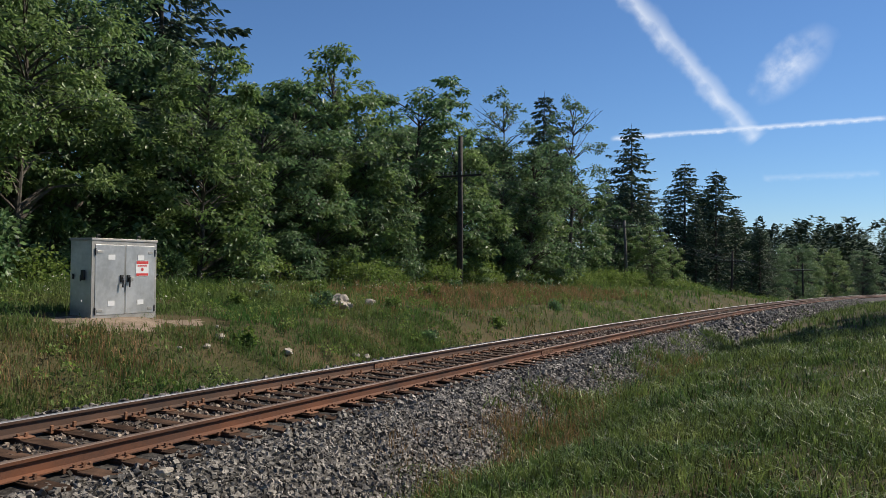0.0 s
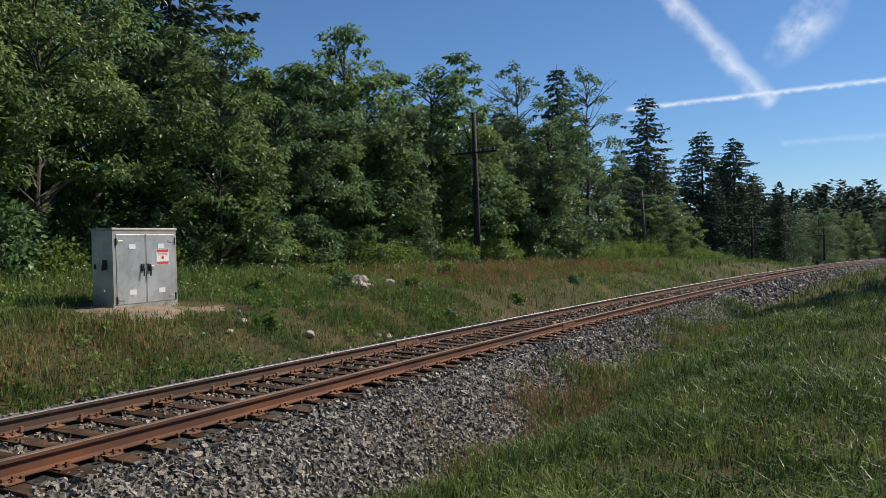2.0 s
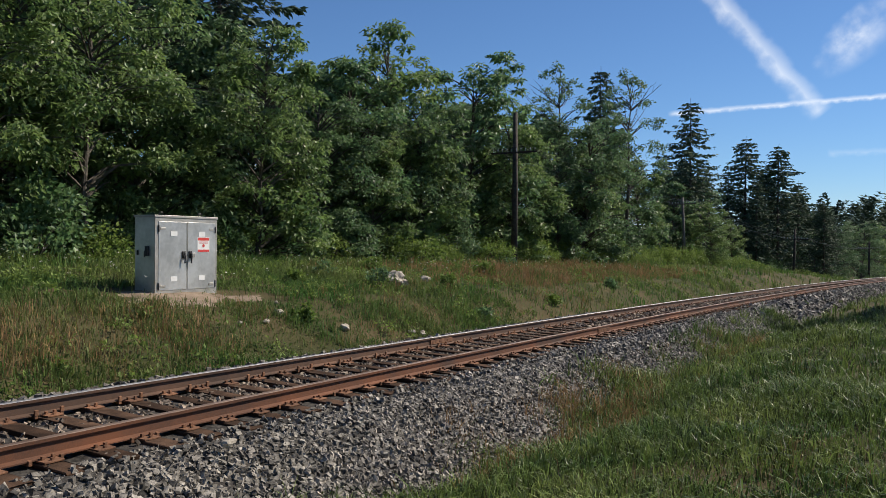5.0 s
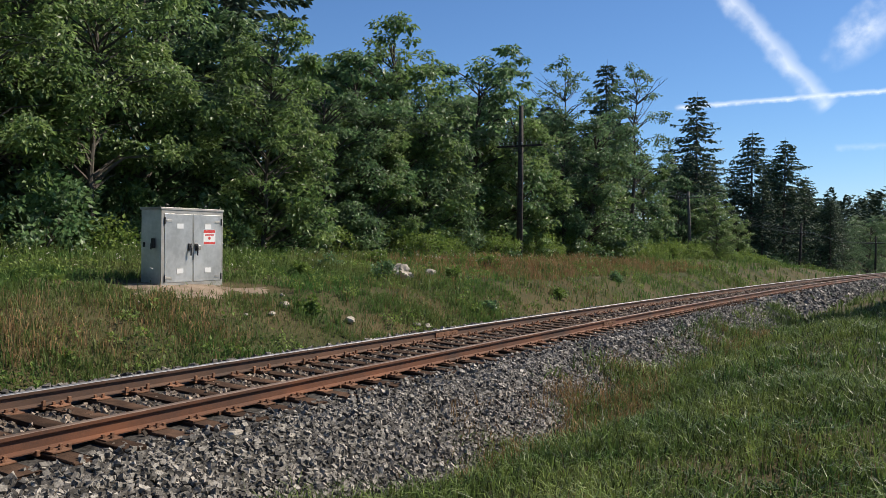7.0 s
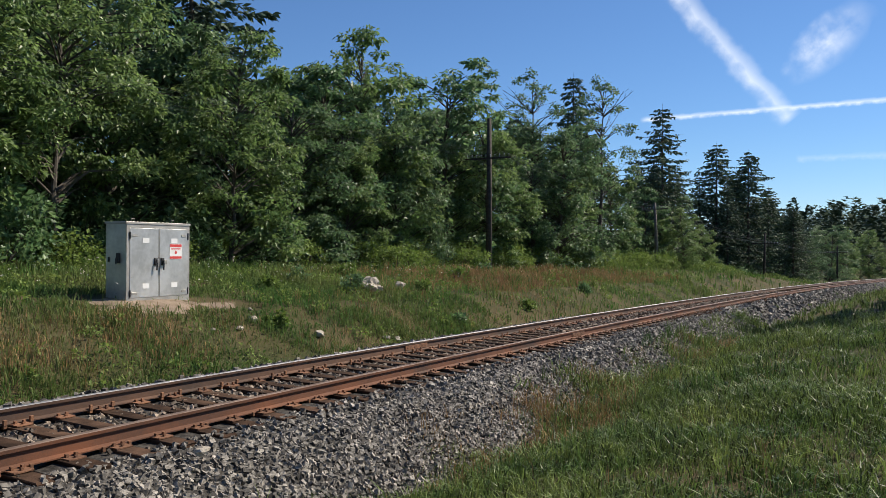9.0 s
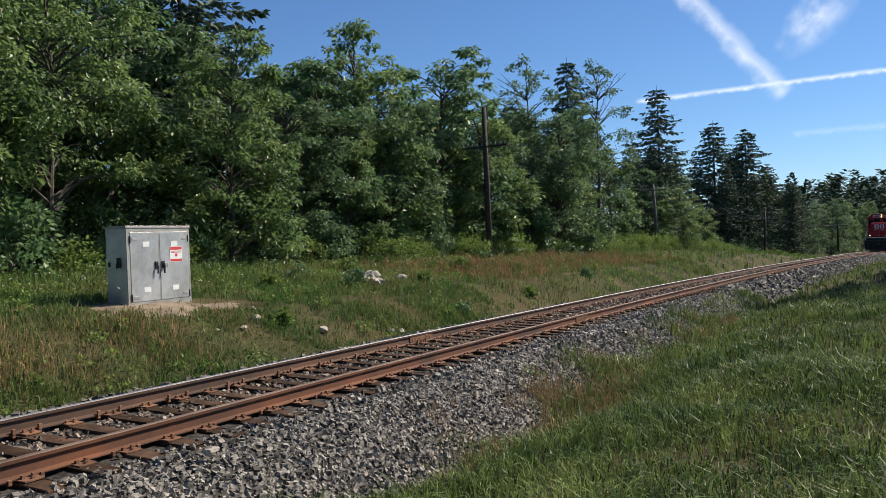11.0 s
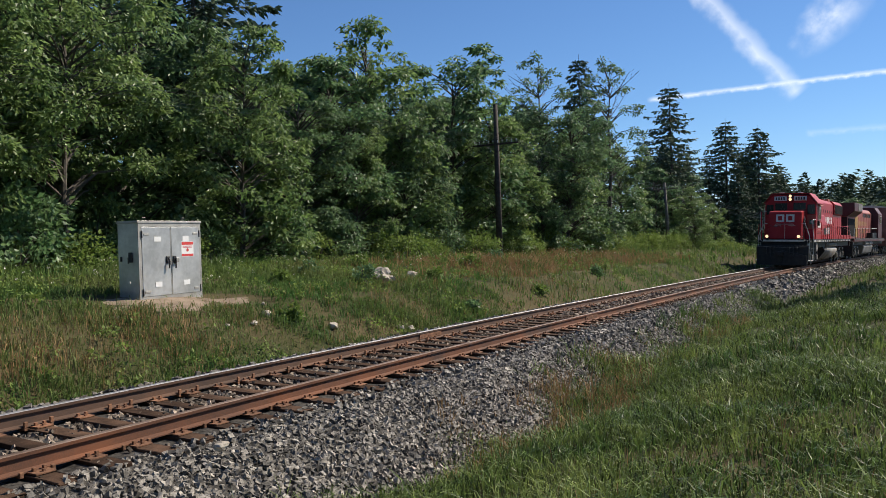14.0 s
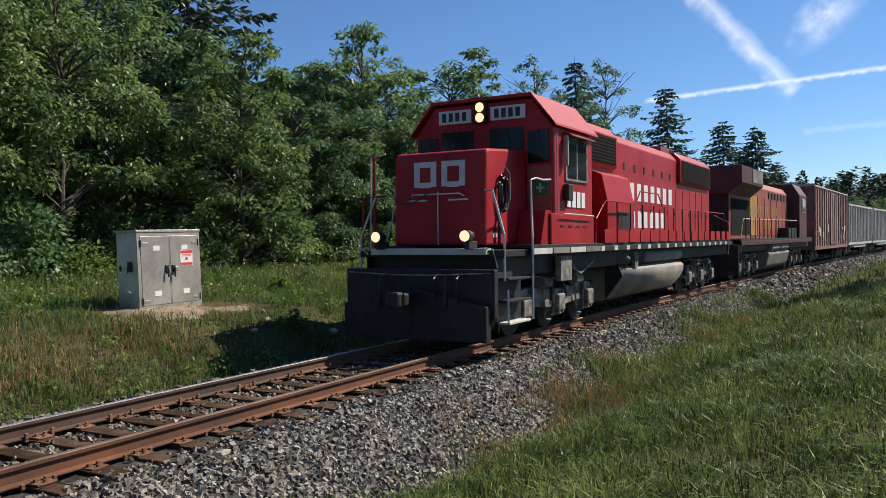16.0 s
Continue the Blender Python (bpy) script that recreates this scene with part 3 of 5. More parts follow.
# bushes along the forest edge
for k in range(60):
    y = 9 + k * 1.75 + rt.uniform(-0.6, 0.6)
    edge = -12.4 + 0.0019 * max(y - 30, 0) ** 2 * (1 if y < 70 else 0.9) - (2.0 if y < 24 else 0)
    stand(BUSH[0 if y > 38 else k % 2], edge + rt.uniform(-1.8, 0.9), y, rt.uniform(0, 360), rt.uniform(0.6, 1.15))
for k in range(44):
    y = 30 + k * 1.9 + rt.uniform(-0.7, 0.7)
    edge = -10.6 + 0.0019 * max(y - 30, 0) ** 2 * (1 if y < 70 else 0.9)
    stand(BUSH[0], edge + rt.uniform(-1.2, 0.5), y, rt.uniform(0, 360), rt.uniform(0.45, 0.9))
for proto in BROAD + COARSE + UNDER + THIN + SPRUCE + BUSH:
    drop_proto(proto)


def far_woods():
    """The wooded rise in the distance, one mass of many crowns."""
    rng = np.random.default_rng(77)
    V = []
    for k in range(250):
        y = rng.uniform(190, 420)
        x = 7 + y * rng.uniform(-0.16, 0.09)
        h = rng.uniform(9, 17) * (1.15 if k % 3 else 0.85)
        z0 = ground_at(x, y)[2] - 0.5
        conifer = rng.random() < 0.6
        m = 280
        q = rng.random(m) ** 0.8
        r = (h * 0.17 * (1 - q) + 0.3) if conifer else h * 0.24 * np.sin(np.pi * np.clip(0.1 + 0.85 * q, 0, 1))
        a = rng.uniform(0, math.tau, m)
        p = np.stack([x + r * np.cos(a), y + r * np.sin(a), z0 + q * h], 1)
        out = np.stack([np.cos(a), np.sin(a), rng.uniform(-0.7, 0.5, m)], 1)
        sd = np.stack([-np.sin(a), np.cos(a), rng.uniform(-0.5, 0.5, m)], 1)
        L = (h * 0.05 * rng.uniform(0.6, 1.3, m))[:, None]
        V.append(np.stack([p + [[0, 0, 0]], p + sd * L * 0.6, p + out * L + [[0, 0, 0.3]], p - sd * L * 0.6], 1).reshape(-1, 3))
    v = np.concatenate(V)
    ob = new("far_woods", mesh_np("far_woods", v, np.arange(len(v)).reshape(-1, 4), M_FAR))
    tagged(ob, "dark mixed woods on the distant rise", "forest", kind="stuff")


far_woods()


# ---- grass and weeds ----
def blades(rng, s, u, h, w, lean):
    """Bent blades of grass standing on the ground."""
    n = len(s)
    p = place(s, u)
    a = rng.uniform(0, math.tau, n)
    side = np.stack([np.cos(a), np.sin(a), np.zeros(n)], 1) * (w * rng.uniform(0.6, 1.4, n))[:, None] * 0.5
    b = rng.uniform(0, math.tau, n)
    tip = np.stack([np.cos(b), np.sin(b), np.zeros(n)], 1) * (h * lean * rng.uniform(0.2, 1.3, n))[:, None]
    up = np.array([0, 0, 1.0]) * h[:, None]
    m = p + up * 0.62 + tip * 0.30
    e = p + up * (0.95 - 0.45 * lean * rng.random(n))[:, None] + tip * 1.05
    v = np.stack([p - side * 0.8, p + side * 0.8, m + side, m - side, e], 1).reshape(-1, 3)
    i = np.arange(n)[:, None] * 5
    f = np.concatenate([i + [0, 1, 2], i + [0, 2, 3], i + [3, 2, 4]], 0)
    return v, f


def patchy(s, u):
    return 0.5 + 0.5 * np.sin(1.3 * s + 2 * np.sin(0.9 * u)) * np.sin(1.1 * u + 1.5 * np.sin(0.7 * s))


def meadow(name, label, material, parts, seed):
    """parts: (count, s0, s1, u0, u1, height, width, lean)."""
    rng = np.random.default_rng(seed)
    V, F, k = [], [], 0
    for count, s0, s1, u0, u1, h, w, lean in parts:
        tuft = max(1, count // 14)
        cs, cu, sp = rng.uniform(s0, s1, tuft), rng.uniform(u0, u1, tuft), rng.uniform(0.03, 0.16, tuft) * (1 + 12 * w)
        pick = np.where(rng.random(count) < 0.7, rng.integers(0, tuft, count), -1)
        s = np.where(pick >= 0, cs[pick] + rng.normal(size=count) * sp[pick], rng.uniform(s0, s1, count))
        u = np.clip(np.where(pick >= 0, cu[pick] + rng.normal(size=count) * sp[pick], rng.uniform(u0, u1, count)), u0, u1)
        tall = np.where(pick >= 0, rng.uniform(0.6, 1.35, tuft)[pick], 0.65)
        g = patchy(s, u)
        keep = rng.random(count) < 0.35 + 0.65 * g
        keep &= ~((s > 9.7) & (s < 13.7) & (u > -6.5) & (u < -4.5 + 0.3 * np.sin(3 * s)) & (rng.random(count) < 0.9))
        keep &= ~((s > 13.6) & (s < 16.8) & (u > -4.9) & (u < -3.6 + 0.3 * np.sin(2.3 * s)) & (rng.random(count) < 0.5))
        keep &= ~((s > 7.5) & (s < 12.5) & (u > -4.6) & (u < -3.9 + 0.5 * np.sin(2 * s)) & (rng.random(count) < 0.15))
        s, u, g, tall = s[keep], u[keep], g[keep], tall[keep]
        v, f = blades(rng, s, u, h * (0.45 + 0.55 * g) * tall * rng.uniform(0.6, 1.2, len(s)), w, lean)
        V.append(v)
        F.append(f + k)
        k += len(v)
    ob = new(name, mesh_np(name, np.concatenate(V), np.concatenate(F), material))
    return tagged(ob, label, "grass", kind="stuff")


meadow("verge_grass", "lush green uncut grass on the near bank", M_GRASS_R,
       [(112000, 2.5, 14, 2.85, 10.5, 0.33, 0.0105, 0.85), (44000, 14, 34, 2.85, 11, 0.40, 0.015, 0.8), (14000, 34, 120, 2.15, 12, 0.5, 0.03, 0.5), (8000, 3, 14, 2.35, 3.0, 0.30, 0.009, 0.8), (9000, 12, 34, 2.05, 3.0, 0.44, 0.014, 0.7), (900, 8, 30, 1.4, 2.3, 0.14, 0.009, 0.9), (3500, 20, 34, 1.9, 3.1, 0.66, 0.014, 0.6), (2600, 14, 19, 2.3, 3.6, 0.55, 0.012, 0.7), (1800, 4.5, 8, 2.45, 3.1, 0.34, 0.010, 0.8), (5000, -9, 2.5, 2.9, 14, 0.4, 0.018, 0.7), (6000, 2.5, 30, 10.5, 17, 0.4, 0.022, 0.7)], 51)
meadow("bank_grass", "mixed green and dry brown grass on the far bank", M_GRASS_L,
       [(66000, 2, 22, -10, -2.3, 0.27, 0.014, 0.75), (14000, 4, 22, -4.6, -2.4, 0.22, 0.014, 0.9), (36000, 18, 50, -15, -2.35, 0.42, 0.02, 0.45), (22000, 2, 24, -17, -9, 0.5, 0.02, 0.4), (16000, 45, 110, -20, -2.4, 0.6, 0.04, 0.4)], 52)
meadow("dry_stalks", "dry brown seed stalks among the grass", M_STRAW,
       [(5000, 3, 30, -5.2, -2.5, 0.42, 0.006, 0.35), (3600, 3, 10.5, -4.3, -2.9, 0.36, 0.008, 0.4), (8000, 20, 50, -11, -5, 0.5, 0.012, 0.3), (15000, 24, 50, -9.8, -4.2, 0.56, 0.017, 0.4), (5200, 7, 26, 2.1, 3.5, 0.46, 0.008, 0.45), (1500, 10, 13, 2.3, 3.9, 0.5, 0.008, 0.45), (350, 4, 16, 4, 9, 0.45, 0.005, 0.5)], 53)


def weeds():
    """Low broad-leaved weeds between the grasses of the far bank."""
    rng = np.random.default_rng(66)
    s, u = rng.uniform(3, 60, 1500), -rng.uniform(2.4, 13, 1500)
    keep = (patchy(s * 0.7 + 3, u * 0.8) > 0.45) & ~((s > 9.5) & (s < 13.6) & (u > -6.6) & (u < -4.4))
    s, u = s[keep], u[keep]
    p = place(s, u) + np.stack([0 * s, 0 * s, rng.uniform(0.06, 0.28, len(s))], 1)
    v, f = leaf_quads(rng, p, rng.uniform(0.10, 0.28, len(s)), 30, 0.075, 0.6)
    ob = new("bank_weeds", mesh_np("bank_weeds", v, f, M_BUSH))
    tagged(ob, "low green weeds among the grass of the bank", "weeds", kind="stuff")
    m = 420
    s, u = rng.uniform(6, 45, m), -rng.uniform(5.5, 13, m)
    p = place(s, u) + np.stack([0 * s, 0 * s, rng.uniform(0.3, 0.6, m)], 1)
    v, f = leaf_quads(rng, p, np.full(m, 0.02), 4, 0.03, 0.5)
    ob = new("wild_flowers", mesh_np("wild_flowers", v, f, M_FLOWER))
    tagged(ob, "tiny pale wild flowers in the grass", "flowers", kind="stuff")


weeds()

# ---- trackside things ----
def cabinet():
    """Signal equipment case with two doors."""
    c = thing("signal_cabinet", "dull aluminium two-door railway signal cabinet on a gravel pad", "cabinet")
    W, D, H = 1.67, 0.55, 1.66
    part("body", box(-D, 0, 0, W, 0.06, H - 0.03, 0.006), M_ALU, c)
    part("roof", box(-D - 0.02, 0.035, -0.02, W + 0.02, H - 0.03, H + 0.02, 0.006), M_ALUD, c, "pale weathered roof edge")
    for y0, y1 in ((-0.01, 0.10), (W - 0.10, W + 0.01)):
        part("base_rail", box(-D + 0.05, -0.03, y0 + 0.01, y1 - 0.01, -0.06, 0.06, 0.004), M_ALUD, c)
    bm = box(0, 0.022, 0, 0.075, 0.06, H - 0.03)
    for q in ((0, 0.022, W - 0.05, W, 0.06, H - 0.03), (0, 0.022, 0.075, W - 0.05, 0.06, 0.17), (0, 0.022, 0.075, W - 0.05, H - 0.10, H - 0.03)):
        box(*q, bm=bm)
    part("door_frame", bm, M_ALUD, c, "pale aluminium door frame")
    for y0, y1, hy in ((0.08, W / 2 - 0.008, 0.08), (W / 2 + 0.008, W - 0.055, W - 0.055)):
        d = part("door", box(0.004, 0.030, y0, y1, 0.175, H - 0.105, 0.005), M_ALU, c)
        for z in (0.26, H - 0.25):
            part("hinge", tube([(0.034, hy, z - 0.07), (0.034, hy, z + 0.07)], 0.014, 8), M_IRON, d, "dark steel hinge")
            ym = (y0 + y1) / 2 + (0.02 if y0 < 0.5 else 0.0)
            part("label_plate", box(0.031, 0.036, ym - 0.085, ym + 0.085, (0.40 if z < 0.5 else H - 0.35) - 0.05, (0.40 if z < 0.5 else H - 0.35) + 0.05), M_WHITE, d, "small white reflective square")
        hz, y = 0.86, (y1 - 0.10 if y0 < 0.5 else y0 + 0.06)
        bm = box(0.03, 0.055, y - 0.04, y + 0.04, hz - 0.05, hz + 0.10, 0.008)
        tube([(0.055, y, hz + 0.05), (0.085, y, hz), (0.085, y - 0.01, hz - 0.15)], 0.016, 8, bm)
        part("handle", bm, M_IRON, d, "black latch handle")
    for y, s in ((0.12, 1), (W - 0.10, -1)):
        for z in (0.26, H - 0.25):
            part("hinge_strap", box(0.031, 0.038, min(y, y + s * 0.14), max(y, y + s * 0.14), z - 0.025, z + 0.025, 0.003), M_ALUD, c, "pale hinge strap")
    part("door_seam", box(0.0295, 0.034, W / 2 - 0.03, W / 2 - 0.009, 0.18, H - 0.11, 0.003), M_ALUD, c, "pale overlap strip")
    part("padlock", box(0.06, 0.09, W / 2 + 0.075, W / 2 + 0.155, 0.83, 0.92, 0.01), M_ALUD, c, "bright padlock")
    s = part("warning_sign", box(0.031, 0.035, W * 0.66, W * 0.66 + 0.34, 0.93, 1.25), M_WHITE, c, "white and red warning sign")
    y = W * 0.66
    part("red_band", box(0.0355, 0.037, y + 0.01, y + 0.33, 1.18, 1.24), M_SIGNRED, s, "red band")
    part("red_band", box(0.0355, 0.037, y + 0.01, y + 0.33, 0.94, 0.99), M_SIGNRED, s, "red band")
    part("red_disc", tube([(0.0355, y + 0.17, 1.07), (0.037, y + 0.17, 1.07)], 0.035, 12), M_SIGNRED, s, "red dot")
    for z in (1.145, 1.12):
        part("text_bar", box(0.0355, 0.037, y + 0.04, y + 0.30, z, z + 0.012), M_SIGNRED, s, "line of red print")
    for y in (0.42, W - 0.20):
        bm = tube([(-0.28, y - 0.05, H + 0.02), (-0.28, y - 0.035, H + 0.09), (-0.28, y + 0.035, H + 0.09), (-0.28, y + 0.05, H + 0.02)], 0.012, 6)
        part("lifting_eye", bm, M_IRON, c, "dark lifting eye")
    bm = box(-0.22, -0.14, -0.05, -0.001, 0.86, 1.06, 0.01)
    tube([(-0.18, -0.05, 1.0), (-0.18, -0.08, 0.95), (-0.18, -0.08, 0.84)], 0.014, 6, bm)
    part("side_latch", bm, M_IRON, c, "dark side latch")
    part("side_bracket", box(-0.47, -0.44, -0.03, 0.0, 0.88, 0.98, 0.004), M_IRON, c)
    return c


cab = cabinet()
cab.matrix_world = pose(-5.58, 10.98, 0.46, 0, 0, 1.0)


def mound():
    """Bare sandy gravel round the cabinet, sloping down its front."""
    rng = np.random.default_rng(8)
    R, A = 10, 40
    v = []
    for i in range(R + 1):
        for k in range(A):
            a = math.tau * k / A
            e = 1 + 0.16 * math.sin(3 * a + 1) + 0.12 * math.sin(5 * a) + 0.08 * math.sin(9 * a + 2)
            s, u = 11.2 + 1.75 * e * i / R * math.cos(a) * 1.15, -5.2 + 1.0 * e * i / R * math.sin(a)
            q = place(np.array(s), np.array(u))
            z = max(q[2], 0.385) if abs(u + 5.7) < 0.9 and abs(s - 11.9) < 1.6 else q[2]
            v.append((q[0], q[1], z + (0.02 * (1 - (i / R) ** 2) - 0.006 if i < R else -0.06) + (rng.uniform(-0.012, 0.012))))
    f = [(i * A + k, i * A + (k + 1) % A, (i + 1) * A + (k + 1) % A, (i + 1) * A + k) for i in range(R) for k in range(A)]
    ob = new("gravel_pad", mesh_np("gravel_pad", v, f, M_SAND, True))
    tagged(ob, "bare sandy gravel pad under the cabinet", "gravel", kind="structure")


mound()


def telegraph_pole(h, arm_z, arm_w, material, label, pins=10):
    p = thing("telegraph_pole", label, "utility pole", "telegraph poles")
    part("shaft", tube([(0, 0, -0.5), (0.02, 0, h * 0.5), (0, 0, h)], [0.17, 0.145, 0.11], 10), material, p, smooth=True)
    if arm_w:
        arm = part("crossarm", box(-arm_w, arm_w, -0.16, -0.08, arm_z - 0.045, arm_z + 0.045, 0.008), material, p, "weathered wooden crossarm")
        for k in range(pins):
            x = -arm_w + 0.12 + (2 * arm_w - 0.24) * k / (pins - 1)
            bm = tube([(x, -0.12, arm_z + 0.05), (x, -0.12, arm_z + 0.12), (x, -0.12, arm_z + 0.15), (x, -0.12, arm_z + 0.21)], [0.012, 0.012, 0.035, 0.022], 6)
            part("insulator", bm, M_GLASSY, arm, "pale glass insulator")
        for sx in (-1, 1):
            part("brace", tube([(sx * 0.55, -0.13, arm_z - 0.05), (0, -0.13, arm_z - 0.55)], 0.014, 5), M_IRON, p)
    return p


# x, y, height, level of the crossarm, its half width, leans
POLES = [(-10.0, 37.5, 7.9, 5.85, 1.3, 0.0, M_POLE, 2), (-9.7, 73.0, 5.95, 5.35, 1.25, -2.0, M_POLEG, 0), (-3.6, 99.4, 6.1, 4.9, 1.5, 1.5, M_POLE, 0), (2.9, 134.0, 6.0, 4.9, 1.5, 0.0, M_POLE, 0), (9.5, 195.0, 6.5, 5.6, 1.5, 0.0, M_POLE, 0), (-12.5, -4.0, 7.6, 5.3, 1.3, 0.0, M_POLE, 0)]
heads = []
for x, y, h, az, aw, leanx, m, _ in POLES:
    s, u, z = ground_at(x, y)
    turn = -math.degrees(max(y - 3, 0) / RADIUS)
    p = telegraph_pole(h, az, aw, m, "old tarred wooden telegraph pole with a crossarm of insulators" if m is M_POLE else "greyed wooden telegraph pole with a crossarm")
    p.matrix_world = pose(x, y, z, 0, leanx, turn)
    heads.append(pose(x, y, z, 0, leanx, turn) @ Matrix.Translation((0, -0.12, az + 0.2)))
heads = [heads[-1]] + heads[:-1]
# wires between the crossarms
for j in range(len(heads) - 1):
    for x in (-1.15, -0.62, 0.62, 1.15):
        a, b = heads[j] @ Vector((x, 0, 0)), heads[j + 1] @ Vector((x, 0, 0))
        pts = []
        for k in range(13):
            t = k / 12
            q = a.lerp(b, t)
            q.z -= 0.55 * 4 * t * (1 - t)
            pts.append(q)
        w = part("line_wire", tube(pts, 0.0035 + 0.004 * min(j, 2), 4), M_WIRE)
        tagged(w, "dark sagging wire between the telegraph poles", "wire", "line wires")
s_, u_, z_ = ground_at(-2.5, 112.0)
s_, u_, zr = ground_at(-13.3, 12.4)
sign = thing("marker_sign", "small red marker plate on a thin post by the trees", "sign")
part("post", tube([(0, 0, -0.3), (0, 0, 1.1)], 0.03, 6), M_POLEG, sign)
part("plate", box(-0.02, 0.02, -0.11, 0.11, 0.55, 1.15, 0.005), M_SIGNRED, sign, "red plate")
sign.matrix_world = pose(-13.42, 12.27, zr, 0, 0, -35)
post = part("marker_post", tube([(0, 0, -0.3), (0, 0, 3.2)], 0.06, 8), M_POLEG)
post.matrix_world = Matrix.Translation((-2.5, 112.0, z_))
tagged(post, "thin grey wooden marker post beside the track", "post")


def rock(rng, r, bm=None, sub=2):
    bm = bm or bmesh.new()
    bmesh.ops.create_icosphere(bm, subdivisions=sub, radius=r)
    off = rng.uniform(0, 50)
    for v in bm.verts:
        d = v.co.normalized()
        k = 1 + 0.42 * noise.noise(d * 1.6 + Vector((off, 0, 0))) + 0.30 * noise.noise(d * 3.2 + Vector((0, off, 0))) + 0.16 * noise.noise(d * 8.0 + Vector((0, 0, off)))
        v.co = Vector((v.co.x * 1.15, v.co.y * 0.9, v.co.z * 0.75)) * k
    return bm


rr = random.Random(9)
for x, y, r in ((-5.15, 19.0, 0.33), (-5.2, 19.6, 0.15), (-5.5, 21.2, 0.15), (-2.95, 13.7, 0.10), (-2.6, 15.8, 0.08), (-2.5, 16.1, 0.10), (-3.6, 11.3, 0.05), (-3.5, 11.9, 0.06), (-3.7, 12.5, 0.09), (-4.2, 13.0, 0.05), (-4.3, 9.4, 0.05)):
    s, u, z = ground_at(x, y)
    ob = part("boulder" if r > 0.2 else "rock", rock(rr, r, None, 3 if r > 0.2 else 2), M_PALE)
    ob.matrix_world = pose(x, y, z + r * 0.6, 0, 0, rr.uniform(0, 360))
    tagged(ob, "pale limestone boulder lying in the grass" if r > 0.2 else "small pale limestone rock in the grass", "rock", "loose rocks")
ob = part("rock", rock(rr, 0.062), M_PALE)
ob.matrix_world = pose(1.72, 5.62, -0.275, 0, 0, 40)
tagged(ob, "pale rock lying on the ballast shoulder", "rock", "loose rocks")

# shrubs on the bank
BUSHES = [(-5.35, 18.3, 0.6, 0.42), (-4.6, 21.2, 0.6, 0.36), (-6.2, 26.5, 0.8, 0.55), (-3.2, 32.5, 0.5, 0.35), (-15.2, 14.5, 0.9, 0.95), (-14.0, 16.2, 1.3, 1.1), (-9.4, 35.6, 0.6, 0.5), (-8.0, 27.5, 0.5, 0.45), (-3.4, 12.9, 0.35, 0.3), (-2.75, 20.0, 0.35, 0.35), (-2.8, 25.0, 0.35, 0.4), (-7.0, 17.0, 0.45, 0.4), (-7.6, 19.0, 0.5, 0.4), (-8.6, 23.0, 0.6, 0.5)]
for k, (x, y, h, w) in enumerate(BUSHES):
    s, u, z = ground_at(x, y)
    b = bush(60 + k, h, w, int(8 + 10 * w), 46, 0.09 if w < 1 else 0.14, M_BUSH if k % 3 else M_LEAF[1], "bush", "small leafy green shrub on the grassy bank" if w < 1 else "large leafy green shrub before the trees")
    b.matrix_world = pose(x, y, z - 0.03, 0, 0, 40 * k)


